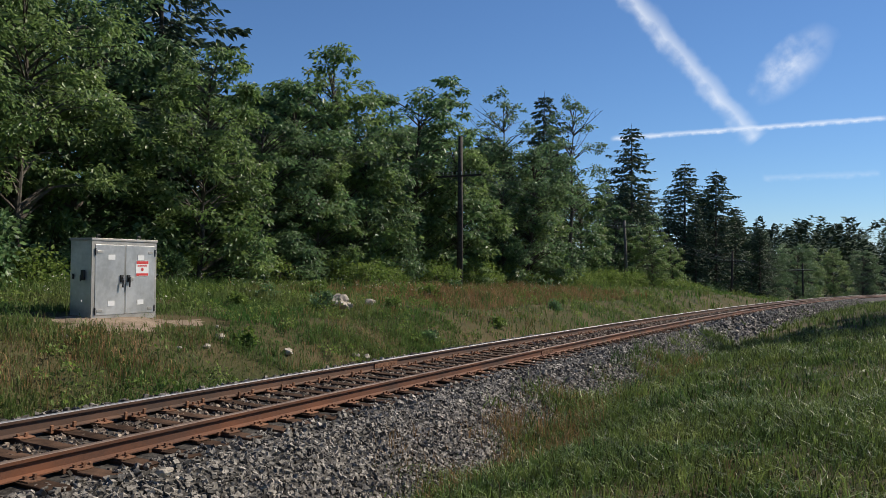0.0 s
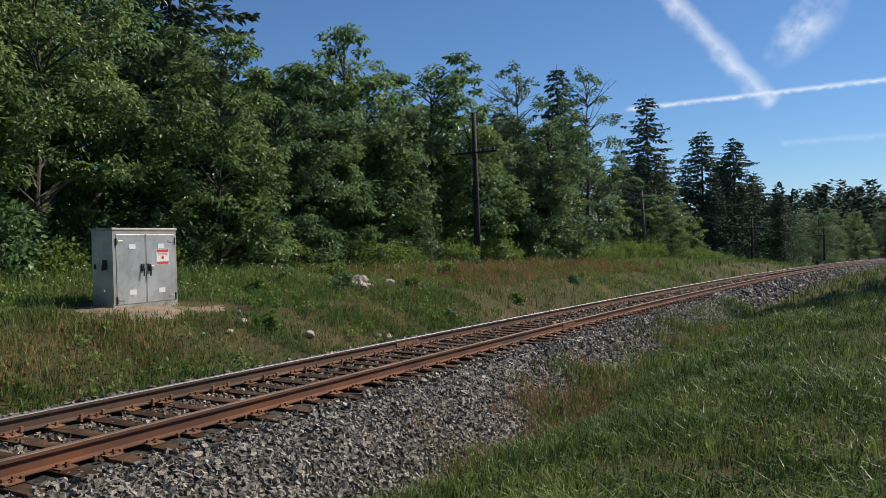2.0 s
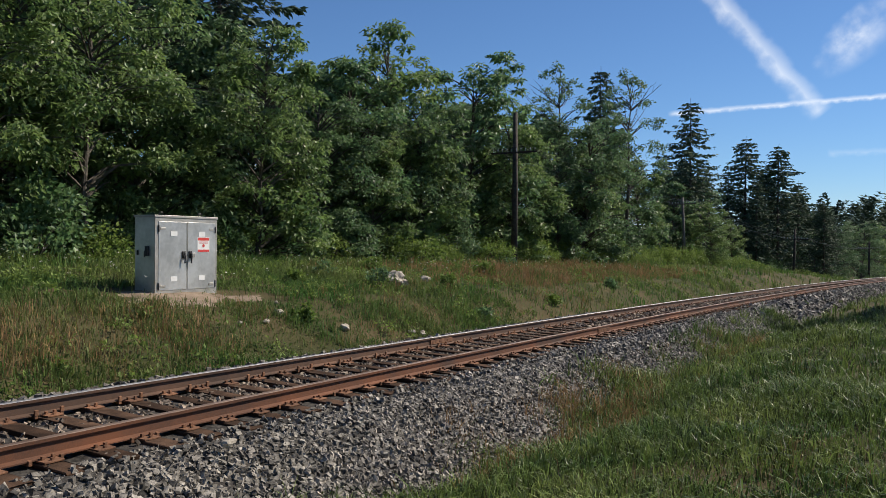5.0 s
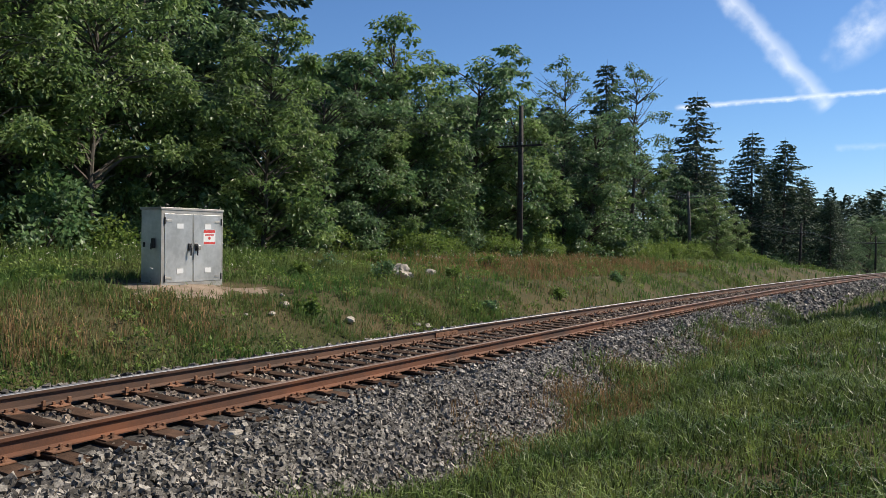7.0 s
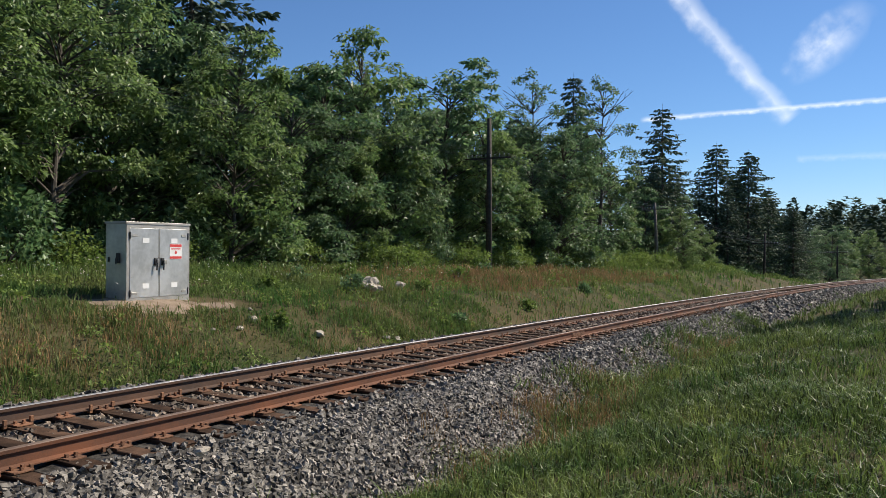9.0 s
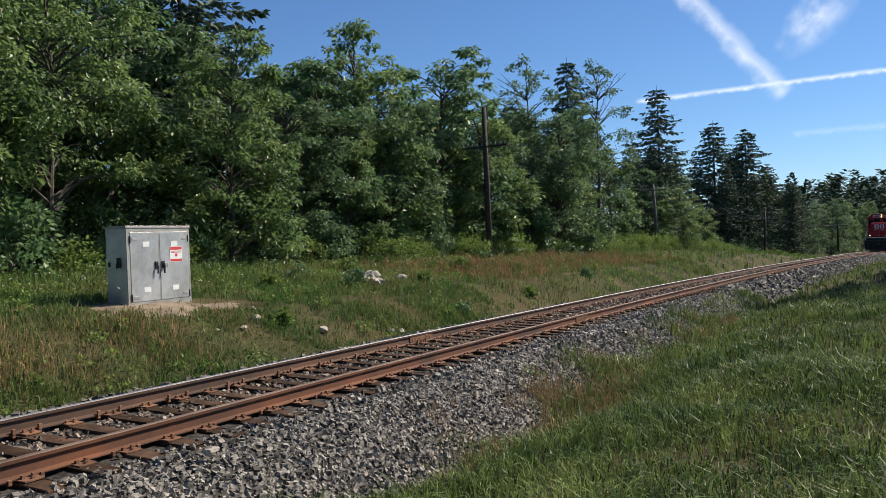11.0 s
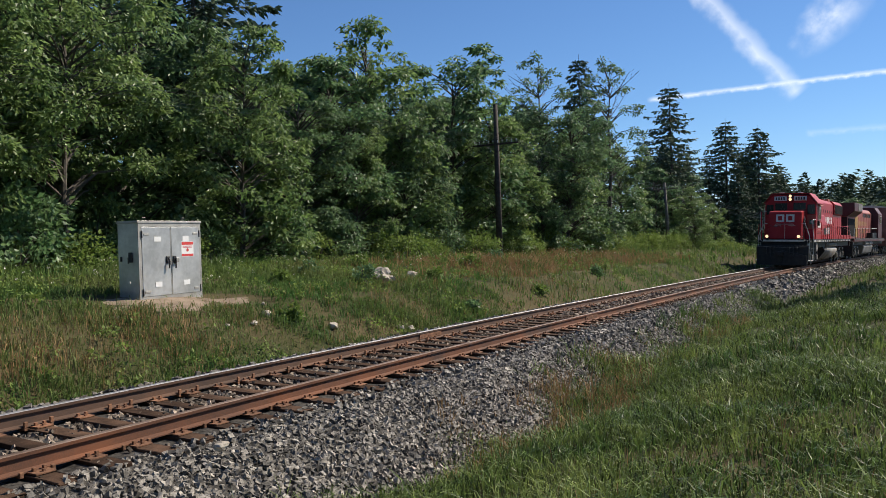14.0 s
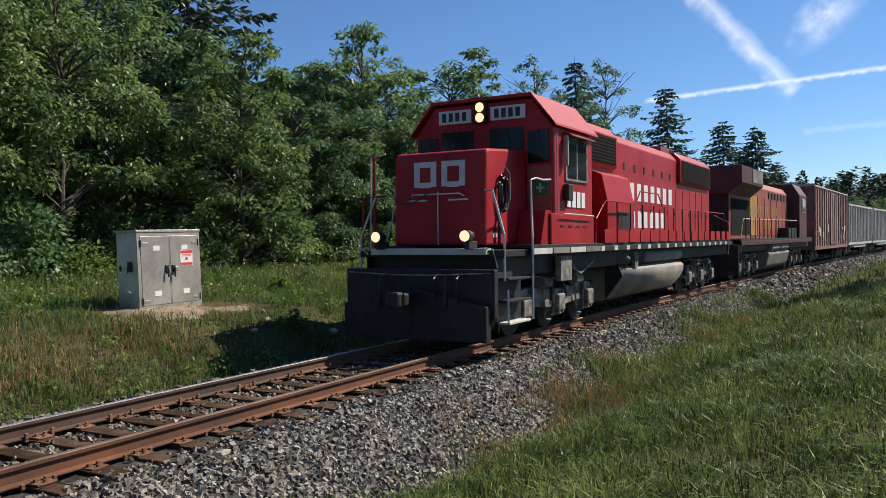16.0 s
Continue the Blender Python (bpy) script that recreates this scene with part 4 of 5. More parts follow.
# ---- sky backdrop: vapour trails and a wisp of cloud ----
def vapour(name, label, mid, along, across, strength, edge, seed, blob=False):
    """A soft-edged sheet of thin cloud, far off."""
    m = bpy.data.materials.new(name)
    m.use_nodes = True
    n, l = m.node_tree.nodes, m.node_tree.links
    n.remove(n["Principled BSDF"])
    co, no = n.new("ShaderNodeTexCoord"), n.new("ShaderNodeTexNoise")
    no.inputs["Scale"].default_value, no.inputs["Detail"].default_value = edge, 7
    mp = n.new("ShaderNodeMapping")
    mp.inputs["Location"].default_value = (seed, 0, 0)
    mp.inputs["Scale"].default_value = (along.length / across.length, 1, 1)
    l.new(co.outputs["UV"], mp.inputs["Vector"])
    l.new(mp.outputs[0], no.inputs["Vector"])
    sep = n.new("ShaderNodeSeparateXYZ")
    l.new(co.outputs["UV"], sep.inputs[0])

    def op(kind, a, b=None, c=None):
        o = n.new("ShaderNodeMath")
        o.operation = kind
        o.use_clamp = kind == "MULTIPLY"
        for i, q in enumerate((a, b, c)):
            if q is None:
                continue
            if isinstance(q, (int, float)):
                o.inputs[i].default_value = q
            else:
                l.new(q, o.inputs[i])
        return o.outputs[0]
    warp = op("MULTIPLY_ADD", no.outputs["Fac"], 0.5, -0.25)
    v = op("ABSOLUTE", op("ADD", op("SUBTRACT", sep.outputs[1], 0.5), warp))
    fall = op("SMOOTH_MAX", op("SUBTRACT", 1.0, op("MULTIPLY_ADD", v, 2.6, 0.0)), 0.0, 0.25)
    if blob:
        du = op("MULTIPLY_ADD", op("SUBTRACT", sep.outputs[0], 0.5), 2.0, op("MULTIPLY_ADD", no.outputs["Fac"], 0.4, -0.2))
        dv = op("MULTIPLY_ADD", op("SUBTRACT", sep.outputs[1], 0.5), 2.0, op("MULTIPLY_ADD", no.outputs["Fac"], -0.5, 0.25))
        d2 = op("SQRT", op("ADD", op("POWER", du, 2.0), op("POWER", dv, 2.0)))
        fall = op("MULTIPLY", op("POWER", op("MAXIMUM", op("SUBTRACT", 0.95, d2), 0.0), 1.2), op("MAXIMUM", op("MULTIPLY_ADD", no.outputs["Fac"], 2.2, -0.45), 0.0))
    ends = op("MULTIPLY", op("MULTIPLY_ADD", sep.outputs[0], 6.0, 0.0), op("MULTIPLY_ADD", op("SUBTRACT", 1.0, sep.outputs[0]), 6.0, 0.0))
    fac = op("MULTIPLY", op("MULTIPLY", fall, ends), op("MULTIPLY", op("MULTIPLY_ADD", no.outputs["Fac"], 1.5, 0.05), strength))
    tr, em, mx = n.new("ShaderNodeBsdfTransparent"), n.new("ShaderNodeEmission"), n.new("ShaderNodeMixShader")
    em.inputs[0].default_value, em.inputs[1].default_value = (0.93, 0.96, 1.0, 1), 0.95
    l.new(fac, mx.inputs[0])
    l.new(tr.outputs[0], mx.inputs[1])
    l.new(em.outputs[0], mx.inputs[2])
    l.new(mx.outputs[0], n["Material Output"].inputs["Surface"])
    v4 = [mid - along - across, mid + along - across, mid + along + across, mid - along + across]
    me = bpy.data.meshes.new(name)
    me.from_pydata(v4, [], [(0, 1, 2, 3)])
    uv = me.uv_layers.new(name="UVMap")
    for i, q in enumerate(((0, 0), (1, 0), (1, 1), (0, 1))):
        uv.data[i].uv = q
    me.materials.append(m)
    ob = new(name, me)
    ob.visible_shadow = False
    tagged(ob, label, "cloud", kind="structure")


def vapour_between(name, label, a, b, width, strength, edge, seed, blob=False):
    a, b = Vector(a), Vector(b)
    mid, along = (a + b) / 2, (b - a) / 2
    across = along.cross(mid).normalized() * width / 2
    vapour(name, label, mid, along, across, strength, edge, seed, blob)


vapour_between("backdrop_vapour_trail", "broad white vapour trail fading into the blue sky", (-553, 2310, 822), (-190, 2465, 368), 96, 0.55, 1.6, 3.1)
vapour_between("backdrop_vapour_trail", "thin white vapour trail across the blue sky", (-600, 2390, 389), (140, 2470, 412), 24, 0.66, 0.9, 7.7)
vapour_between("backdrop_cloud", "small bright wisp of cloud in the blue sky", (-215, 2440, 470), (20, 2435, 680), 150, 0.8, 2.6, 1.4, True)
vapour_between("backdrop_cloud", "faint thin streak of cloud near the horizon", (-180, 2470, 262), (120, 2470, 262), 30, 0.16, 1.5, 5.0)
# ---- the train ----
# Vehicle space: x to the train's far-to-near side, y from the front backwards, z up from the rails.
def wheelset(parent, y, r=0.51):
    w = part("wheelset", tube([(-0.80, 0, 0), (-0.70, 0, 0), (-0.70, 0, 0), (0.70, 0, 0), (0.70, 0, 0), (0.80, 0, 0)], [r, r + 0.025, 0.09, 0.09, r + 0.025, r], 20), M_DARK, parent, "dark steel wheels on an axle")
    for sx in (-1, 1):
        part("axle_box", box(sx * 0.81 - 0.03, sx * 0.81 + 0.03, -0.16, 0.16, -0.16, 0.16, 0.03), M_TRUCK, w, "dusty hub")
    w.location = (0, y, r)
    WHEELS.append((w, y, r))
    return w


WHEELS = []


def bogie(parent, y, axles, r=0.51):
    """Side frames with springs and boxes, brake gear and wheelsets."""
    b = part("bogie", box(-0.85, 0.85, y + axles[0] * 0.55, y + axles[-1] * 0.55, 0.55, 0.95, 0.04), M_DARK, parent)
    for sx in (-1, 1):
        prof = [(y + axles[0] - 0.45, 0.55), (y + axles[0] - 0.30, 0.86), (y + axles[0] + 0.35, 0.92), (y - 0.2, 0.82), (y + 0.2, 0.82), (y + axles[-1] - 0.35, 0.92), (y + axles[-1] + 0.30, 0.86), (y + axles[-1] + 0.45, 0.55), (y + axles[-1] + 0.2, 0.50), (y + axles[-1] - 0.5, 0.52), (y, 0.45), (y + axles[0] + 0.5, 0.52), (y + axles[0] - 0.2, 0.50)]
        x0 = sx * 1.0
        part("side_frame", prism(prof, x0 - 0.07, x0 + 0.07, "x", 0.02), M_TRUCK, b, "dusty grey cast side frame")
        for a in axles:
            part("journal_box", box(x0 - 0.02 + sx * 0.04, x0 + sx * 0.19, y + a - 0.19, y + a + 0.19, 0.36, 0.72, 0.04), M_TRUCK, b, "dusty bearing box")
            for dy in (-0.34, 0.34):
                part("spring", tube([(x0 + sx * 0.06, y + a + dy, 0.60), (x0 + sx * 0.06, y + a + dy, 0.90)], 0.075, 8), M_DARK, b)
        for a in axles[:-1]:
            mid = y + a + (axles[1] - axles[0]) / 2
            part("brake_cylinder", tube([(x0 + sx * 0.14, mid - 0.2, 1.0), (x0 + sx * 0.14, mid + 0.22, 1.0)], 0.12, 10), M_TRUCK, b, "grey brake cylinder")
            part("brake_rod", tube([(x0 + sx * 0.12, mid, 0.95), (x0 + sx * 0.12, mid + 0.1, 0.25), (x0 + sx * 0.12, mid + 0.35, 0.22)], 0.025, 6), M_TRUCK, b)
        for a in axles:
            part("pedestal_liner", box(x0 + sx * 0.071, x0 + sx * 0.10, y + a - 0.30, y + a - 0.22, 0.30, 0.80, 0.008), M_TRUCK, b)
            part("pedestal_liner", box(x0 + sx * 0.071, x0 + sx * 0.10, y + a + 0.22, y + a + 0.30, 0.30, 0.80, 0.008), M_TRUCK, b)
            part("brake_shoe", box(x0 - sx * 0.25, x0 - sx * 0.10, y + a + r + 0.03, y + a + r + 0.10, 0.30, 0.70, 0.01), M_DARK, b)
            part("tie_bar", tube([(x0 + sx * 0.05, y + a - 0.27, 0.30), (x0 + sx * 0.05, y + a + 0.27, 0.30)], 0.03, 6), M_TRUCK, b)
        part("air_line", tube([(x0 + sx * 0.1, y + axles[0] - 0.4, 1.08), (x0 + sx * 0.13, y + axles[0] + 0.3, 1.14), (x0 + sx * 0.13, y + 0.1, 1.02), (x0 + sx * 0.12, y + axles[-1] * 0.7, 1.12)], 0.018, 5), M_TRUCK, b, "dusty air pipe")
        part("sand_pipe", tube([(x0, y + axles[0] - 0.55, 1.1), (x0 - sx * 0.1, y + axles[0] - 0.62, 0.6), (x0 - sx * 0.2, y + axles[0] - 0.5, 0.12)], 0.02, 6), M_TRUCK, b)
    for a in axles:
        wheelset(parent, y + a, r)
    return b


def rail_bar(points, parent, material, r=0.019, label=""):
    return part("handrail", tube(points, r, 6), material, parent, label)


def bars(parent, x, y0, y1, z0, z1, n, material, name="lettering_bar", gap=0.5, normal=1, label="plain white painted bar"):
    """A row of upright bars where lettering stands, on a side that faces x."""
    w = (y1 - y0) / n
    for k in range(n):
        part(name, box(min(x, x + normal * 0.006), max(x, x + normal * 0.006), y0 + k * w, y0 + k * w + w * (1 - gap), z0, z1), material, parent, label)


def lead_engine():
    e = thing("locomotive", "red diesel freight locomotive with a black pilot and lit headlights", "locomotive")
    part("underframe", box(-1.30, 1.30, 0.45, 20.6, 1.20, 1.58, 0.02), M_DARK, e)
    part("walkway", box(-1.56, 1.56, 1.35, 19.85, 1.70, 1.76, 0.006), M_DARK, e)
    for sx in (-1, 1):
        part("side_sill", box(sx * 1.55 - 0.03, sx * 1.55 + 0.03, 1.35, 19.85, 1.58, 1.70, 0.005), M_DARK, e)
        for k in range(20):
            part("sill_marker", box(sx * 1.582 - 0.004, sx * 1.582 + 0.004, 1.4 + k * 0.92, 1.4 + k * 0.92 + (0.86 if k < 4 else 0.24), 1.585, 1.695), M_SILL if k % 2 == 0 or k > 3 else M_TANK, e, "off-white sill block")
        for k in range(16):
            y = 5.3 + k * 0.92
            part("sill_panel", box(sx * 1.585 - 0.012, sx * 1.585 + 0.012, y, y + 0.62, 1.76, 2.06, 0.004), M_RED, e)
    # front end
    part("front_platform", box(-1.5, 1.5, 0.30, 1.40, 1.56, 1.68, 0.01), M_DARK, e)
    part("anticlimber", box(-1.20, 1.20, 0.22, 0.42, 1.60, 1.72, 0.012), M_SILL, e, "off-white front footplate edge")
    bm = prism([(-1.52, 1.36), (-1.52, 0.55), (-1.30, 0.18), (1.30, 0.18), (1.52, 0.55), (1.52, 1.36)], -0.10, 0.05, "y", 0.02)
    p = part("pilot", bm, M_DARK, e, "black snow plough pilot plate")
    for sx in (-1, 1):
        part("plough_blade", prism([(0.0, 0.15), (sx * 1.45, 0.15), (sx * 1.45, 0.75), (0.0, 1.05)], -0.28, -0.10, "y", 0.015), M_DARK, p)
        for z in (0.42, 0.80, 1.18):
            part("step", box(sx * 1.52 - 0.16, sx * 1.52 + 0.06, 0.35, 1.25, z - 0.02, z + 0.02, 0.006), M_DARK if z > 0.5 else M_SILL, e, "metal boarding step")
        part("step_side", box(sx * 1.34 - 0.015, sx * 1.34 + 0.015, 0.3, 1.3, 0.4, 1.6, 0.006), M_DARK, e)
        rail_bar([(sx * 1.56, 0.34, 0.42), (sx * 1.57, 0.32, 1.0)], e, M_SILL)
        rail_bar([(sx * 1.58, 1.34, 0.42), (sx * 1.58, 1.34, 1.4), (sx * 1.58, 1.34, 1.9), (sx * 1.52, 1.45, 2.3), (sx * 1.48, 1.5, 2.95), (sx * 1.48, 1.75, 3.0), (sx * 1.48, 2.1, 2.98), (sx * 1.52, 2.35, 3.0)], e, M_SILL, 0.022, "white bent handrail")
        rail_bar([(sx * 1.50, 0.34, 1.15), (sx * 1.50, 0.34, 1.95), (sx * 1.22, 0.45, 2.72), (sx * 1.0, 0.62, 2.74)], e, M_SILL, 0.022, "white bent handrail")
        lamp = part("ditch_light", tube([(sx * 0.92, -0.02, 1.93), (sx * 0.92, 0.18, 1.93)], [0.115, 0.09], 16), M_DARK, e, "black lamp housing")
        part("lens", tube([(sx * 0.92, -0.03, 1.93), (sx * 0.92, -0.015, 1.93)], 0.095, 16), M_LIT, lamp, "glowing warm lens")
        part("lamp_bracket", box(sx * 0.92 - 0.05, sx * 0.92 + 0.05, 0.05, 0.35, 1.70, 1.84, 0.008), M_DARK, e)
        for k, z in ((0, 0.9), (1, 0.75), (2, 0.85)):
            x = sx * (0.45 + 0.22 * k)
            part("air_hose", tube([(x, -0.05, 1.32), (x, -0.28, 1.2), (x + 0.02, -0.32, z), (x + 0.08, -0.22, z - 0.15)], 0.025, 6), M_IRON, e, "black rubber air hose")
        part("grab_iron", tube([(sx * 1.25, 0.2, 1.62), (sx * 1.3, 0.05, 1.72), (sx * 1.42, 0.05, 1.70), (sx * 1.46, 0.15, 1.38)], 0.014, 6), M_SILL, e)
    c = part("coupler", box(-0.14, 0.14, -0.72, 0.1, 0.74, 0.98, 0.04), M_DARK, e)
    part("knuckle", box(-0.17, 0.10, -0.86, -0.66, 0.72, 1.0, 0.05), M_DARK, c)
    rail_bar([(-1.45, -0.12, 1.30), (-0.4, -0.2, 1.26), (0.4, -0.2, 1.26), (1.45, -0.12, 1.30)], e, M_TRUCK, 0.013, "uncoupling lever")
    # nose
    bm = prism([(0.66, 1.76), (0.72, 3.44), (0.80, 3.50), (2.45, 3.62), (2.45, 1.76)], -0.97, 0.97, "x", 0.05)
    nose = part("nose", bm, M_RED, e, "glossy red short nose")
    part("nose_seam", box(-0.008, 0.008, 0.655, 0.675, 1.78, 2.75), M_SILL, nose)
    rail_bar([(-0.55, 0.66, 2.66), (-0.5, 0.57, 2.70), (0.5, 0.57, 2.70), (0.55, 0.66, 2.66)], nose, M_SILL, 0.014, "thin grab rail")
    # two plain hollow blocks in the place of the painted mark
    z0, z1 = 2.83, 3.31
    for x0, x1 in ((-0.53, -0.05), (0.06, 0.55)):
        for q in ((x0 + 0.12, x1 - 0.12, z1 - 0.10, z1), (x0 + 0.12, x1 - 0.12, z0, z0 + 0.10), (x0, x0 + 0.12, z0, z1), (x1 - 0.12, x1, z0, z1)):
            yb = 0.66 + 0.06 * (((q[2] + q[3]) / 2) - 1.76) / 1.68
            part("emblem_bar", box(q[0], q[1], yb - 0.008, yb + 0.012, q[2], q[3]), M_BOARD, nose, "plain white painted shape")
    coil = [(1.02, 1.28 + 0.15 * math.cos(k * 0.5236), 2.72 + 0.34 * math.sin(k * 0.5236)) for k in range(13)]
    part("cable_coil", tube(coil, 0.035, 6), M_IRON, nose, "black cable hung in a loop")
    part("cable_coil", tube([(1.05, p_[1] + 0.03, p_[2] * 0.9 + 0.25) for p_ in coil], 0.03, 6), M_IRON, nose, "black cable hung in a loop")
    part("cable_tail", tube([(1.02, 1.2, 2.4), (1.03, 1.1, 2.1), (1.02, 1.12, 1.78)], 0.03, 6), M_IRON, nose, "black hanging cable")
    part("receptacle", box(0.97, 1.04, 1.42, 1.62, 2.78, 2.98, 0.02), M_RED, nose)
    rail_bar([(0.98, 1.55, 2.5), (1.04, 1.55, 2.6), (1.04, 1.55, 3.1), (0.98, 1.5, 3.2)], nose, M_SILL, 0.013)
    part("step_light", box(0.965, 0.978, 0.95, 1.12, 1.9, 1.98), M_SILL, nose)
    for sx in (-1, 1):
        part("antenna", tube([(sx * 0.1 - 0.3, 1.6, 3.55), (sx * 0.1 - 0.3, 1.6, 3.72)], 0.02, 6), M_IRON, nose)
    for x in (-0.42, 0.42):
        part("name_strip", box(x - 0.2, x + 0.2, 0.655, 0.672, 2.58, 2.61), M_SILL, nose, "thin pale strip")
    chain = [(-1.0 + 0.9 * k / 8, 0.5, 2.74 - 0.2 * math.sin(math.pi * k / 8)) for k in range(9)]
    part("safety_chain", tube(chain, 0.014, 5), M_IRON, e, "slack dark chain")
    part("staff", tube([(-1.38, 0.62, 1.7), (-1.38, 0.62, 3.5)], 0.03, 6), M_RED, e, "upright red staff")
    part("staff", tube([(-1.46, 0.6, 1.7), (-1.44, 0.6, 3.45), (-1.1, 0.6, 3.5)], 0.016, 6), M_SILL, e, "upright pale staff")
    rail_bar([(-1.5, 0.4, 1.72), (-1.5, 0.42, 2.68), (-1.0, 0.45, 2.7)], e, M_RED, 0.022, "red bent handrail")
    part("step_box", prism([(1.9, 1.76), (2.45, 1.76), (2.45, 2.42), (2.15, 2.42)], 0.985, 1.5, "x", 0.01), M_RED, e)
    # cab
    prof = [(-1.54, 1.76), (1.54, 1.76), (1.54, 4.06), (1.10, 4.62), (-1.10, 4.62), (-1.54, 4.06)]
    cab_ = part("cab", prism(prof, 2.45, 4.65, "y", 0.03), M_RED, e, "red driver's cab")
    roof = [(-1.64, 4.05), (-1.10, 4.66), (1.10, 4.66), (1.64, 4.05), (1.62, 4.10), (1.12, 4.72), (-1.12, 4.72), (-1.62, 4.10)]
    part("cab_roof", prism(roof, 2.36, 4.78, "y"), M_RED, e, "sun-faded red roof sheet")
    part("side_skirt", box(-1.55, 1.55, 2.3, 4.7, 1.72, 2.36, 0.02), M_RED, e)
    for x0, x1, z0, z1 in ((0.18, 0.92, 3.64, 4.08), (-0.92, -0.18, 3.64, 4.08), (1.02, 1.46, 3.35, 3.98), (-1.46, -1.02, 3.35, 3.98)):
        w = part("windscreen", box(x0, x1, 2.425, 2.46, z0, z1, 0.01), M_WIN, cab_, "dark glass windscreen")
        part("wiper", tube([((x0 + x1) / 2, 2.41, z1), ((x0 + x1) / 2 + 0.12, 2.41, z0 + 0.1)], 0.008, 4), M_IRON, w)
    part("front_door", box(1.0, 1.5, 2.425, 2.46, 1.9, 3.3, 0.01), M_REDOLD, cab_)
    for sx in (-1, 1):
        fr = part("side_window", box(sx * 1.55 - 0.02, sx * 1.55 + 0.02, 3.05, 4.28, 3.02, 3.92, 0.008), M_TRUCK, cab_, "dusty metal framed side window")
        for y0, y1 in ((3.12, 3.62), (3.70, 4.20)):
            part("pane", box(sx * 1.572 - 0.004, sx * 1.572 + 0.004, y0, y1, 3.08, 3.86), M_WIN, fr, "dark glass pane")
        part("mirror", box(sx * 1.56, sx * 1.66, 2.92, 2.98, 3.3, 3.9, 0.01), M_ALUD, cab_)
        part("door_post", tube([(sx * 1.58, 2.55, 2.4), (sx * 1.58, 2.55, 3.9)], 0.018, 6), M_SILL, cab_)
    part("first_aid_plate", box(1.15, 1.42, 2.41, 2.424, 2.72, 3.0), mat("green plate", (0.02, 0.13, 0.075), (0.03, 0.17, 0.1), 5, 0.5), cab_, "small green plate")
    for q in ((1.265, 1.305, 2.77, 2.95), (1.20, 1.264, 2.84, 2.88), (1.306, 1.37, 2.84, 2.88)):
        part("cross_bar", box(q[0], q[1], 2.402, 2.409, q[2], q[3]), M_SILL, cab_, "white bar of a cross")
    part("awning", prism([(1.55, 3.94), (1.72, 3.90), (1.72, 3.93), (1.55, 4.0)], 3.0, 4.35, "y"), M_REDOLD, cab_, "narrow window awning")
    part("arm_rest", box(1.55, 1.66, 2.95, 3.2, 2.62, 2.95, 0.02), M_DARK, cab_)
    for sx, x0, x1 in ((1, 0.22, 0.98), (-1, -0.98, -0.22)):
        nb = part("number_board", box(x0, x1, 2.40, 2.44, 4.24, 4.52, 0.012), M_BOARD, cab_, "white number board")
        for k in range(4):
            xa = x0 + 0.09 + k * 0.155
            part("number_bar", box(xa, xa + 0.095, 2.394, 2.400, 4.29, 4.47), M_IRON, nb, "plain dark bar")
    hl = part("headlight", box(-0.14, 0.14, 2.36, 2.46, 4.20, 4.64, 0.03), M_DARK, cab_, "black twin headlight housing")
    for z in (4.32, 4.53):
        part("lens", tube([(0, 2.345, z), (0, 2.365, z)], 0.095, 16), M_LIT, hl, "glowing warm lens")
    for x in (-0.55, 0.55):
        part("roof_antenna", box(x - 0.15, x + 0.15, 2.6, 2.95, 4.72, 4.78, 0.02), M_SILL, cab_)
    for k in range(4):
        part("number_bar", box(1.552, 1.560, 3.12 + k * 0.27, 3.32 + k * 0.27, 2.50, 2.82), M_WHITE, cab_, "plain white bar")
        part("louvre", box(1.553, 1.562, 2.75 + k * 0.42, 2.98 + k * 0.42, 2.10, 2.13), M_DARK, cab_)
    rail_bar([(1.60, 2.7, 2.30), (1.62, 2.75, 2.36), (1.62, 4.5, 2.34)], cab_, M_SILL, 0.014)
    # long hood
    prof = [(-0.95, 1.76), (0.95, 1.76), (0.95, 4.34), (0.74, 4.58), (-0.74, 4.58), (-0.95, 4.34)]
    hood = part("hood", prism(prof, 4.65, 19.2, "y", 0.03), M_RED, e, "long red engine hood")
    prof = [(-0.96, 3.58), (0.96, 3.58), (1.06, 3.66), (1.06, 4.40), (0.84, 4.63), (-0.84, 4.63), (-1.06, 4.40), (-1.06, 3.66)]
    part("intake_housing", prism(prof, 5.0, 7.9, "y", 0.02), M_RED, hood)
    part("radiator_housing", prism(prof, 14.4, 18.9, "y", 0.02), M_RED, hood)
    for sx in (-1, 1):
        for y0, y1 in ((5.12, 7.75), (14.55, 18.75)):
            g = part("grille", box(sx * 1.065 - 0.012, sx * 1.065 + 0.012, y0, y1, 3.69, 4.36), M_GRILLE, hood, "dark grille")
            for k in range(8):
                z = 3.72 + k * 0.08
                part("slat", box(sx * 1.08 - 0.006, sx * 1.08 + 0.006, y0 + 0.03, y1 - 0.03, z, z + 0.022), M_GRILLE, g)
        prof = [(sx * 0.93, 1.76), (sx * 1.36, 1.76), (sx * 1.36, 2.75), (sx * 1.22, 3.38), (sx * 0.93, 3.50)]
        part("blower_box", prism(prof, 6.2, 8.3, "y", 0.02), M_RED, hood, "protruding red equipment box")
        part("box_door", box(sx * 1.365 - 0.006, sx * 1.365 + 0.006, 7.0, 8.0, 2.05, 2.5), M_DARK, hood)
        for k in range(11):
            y = 8.5 + k * 0.94
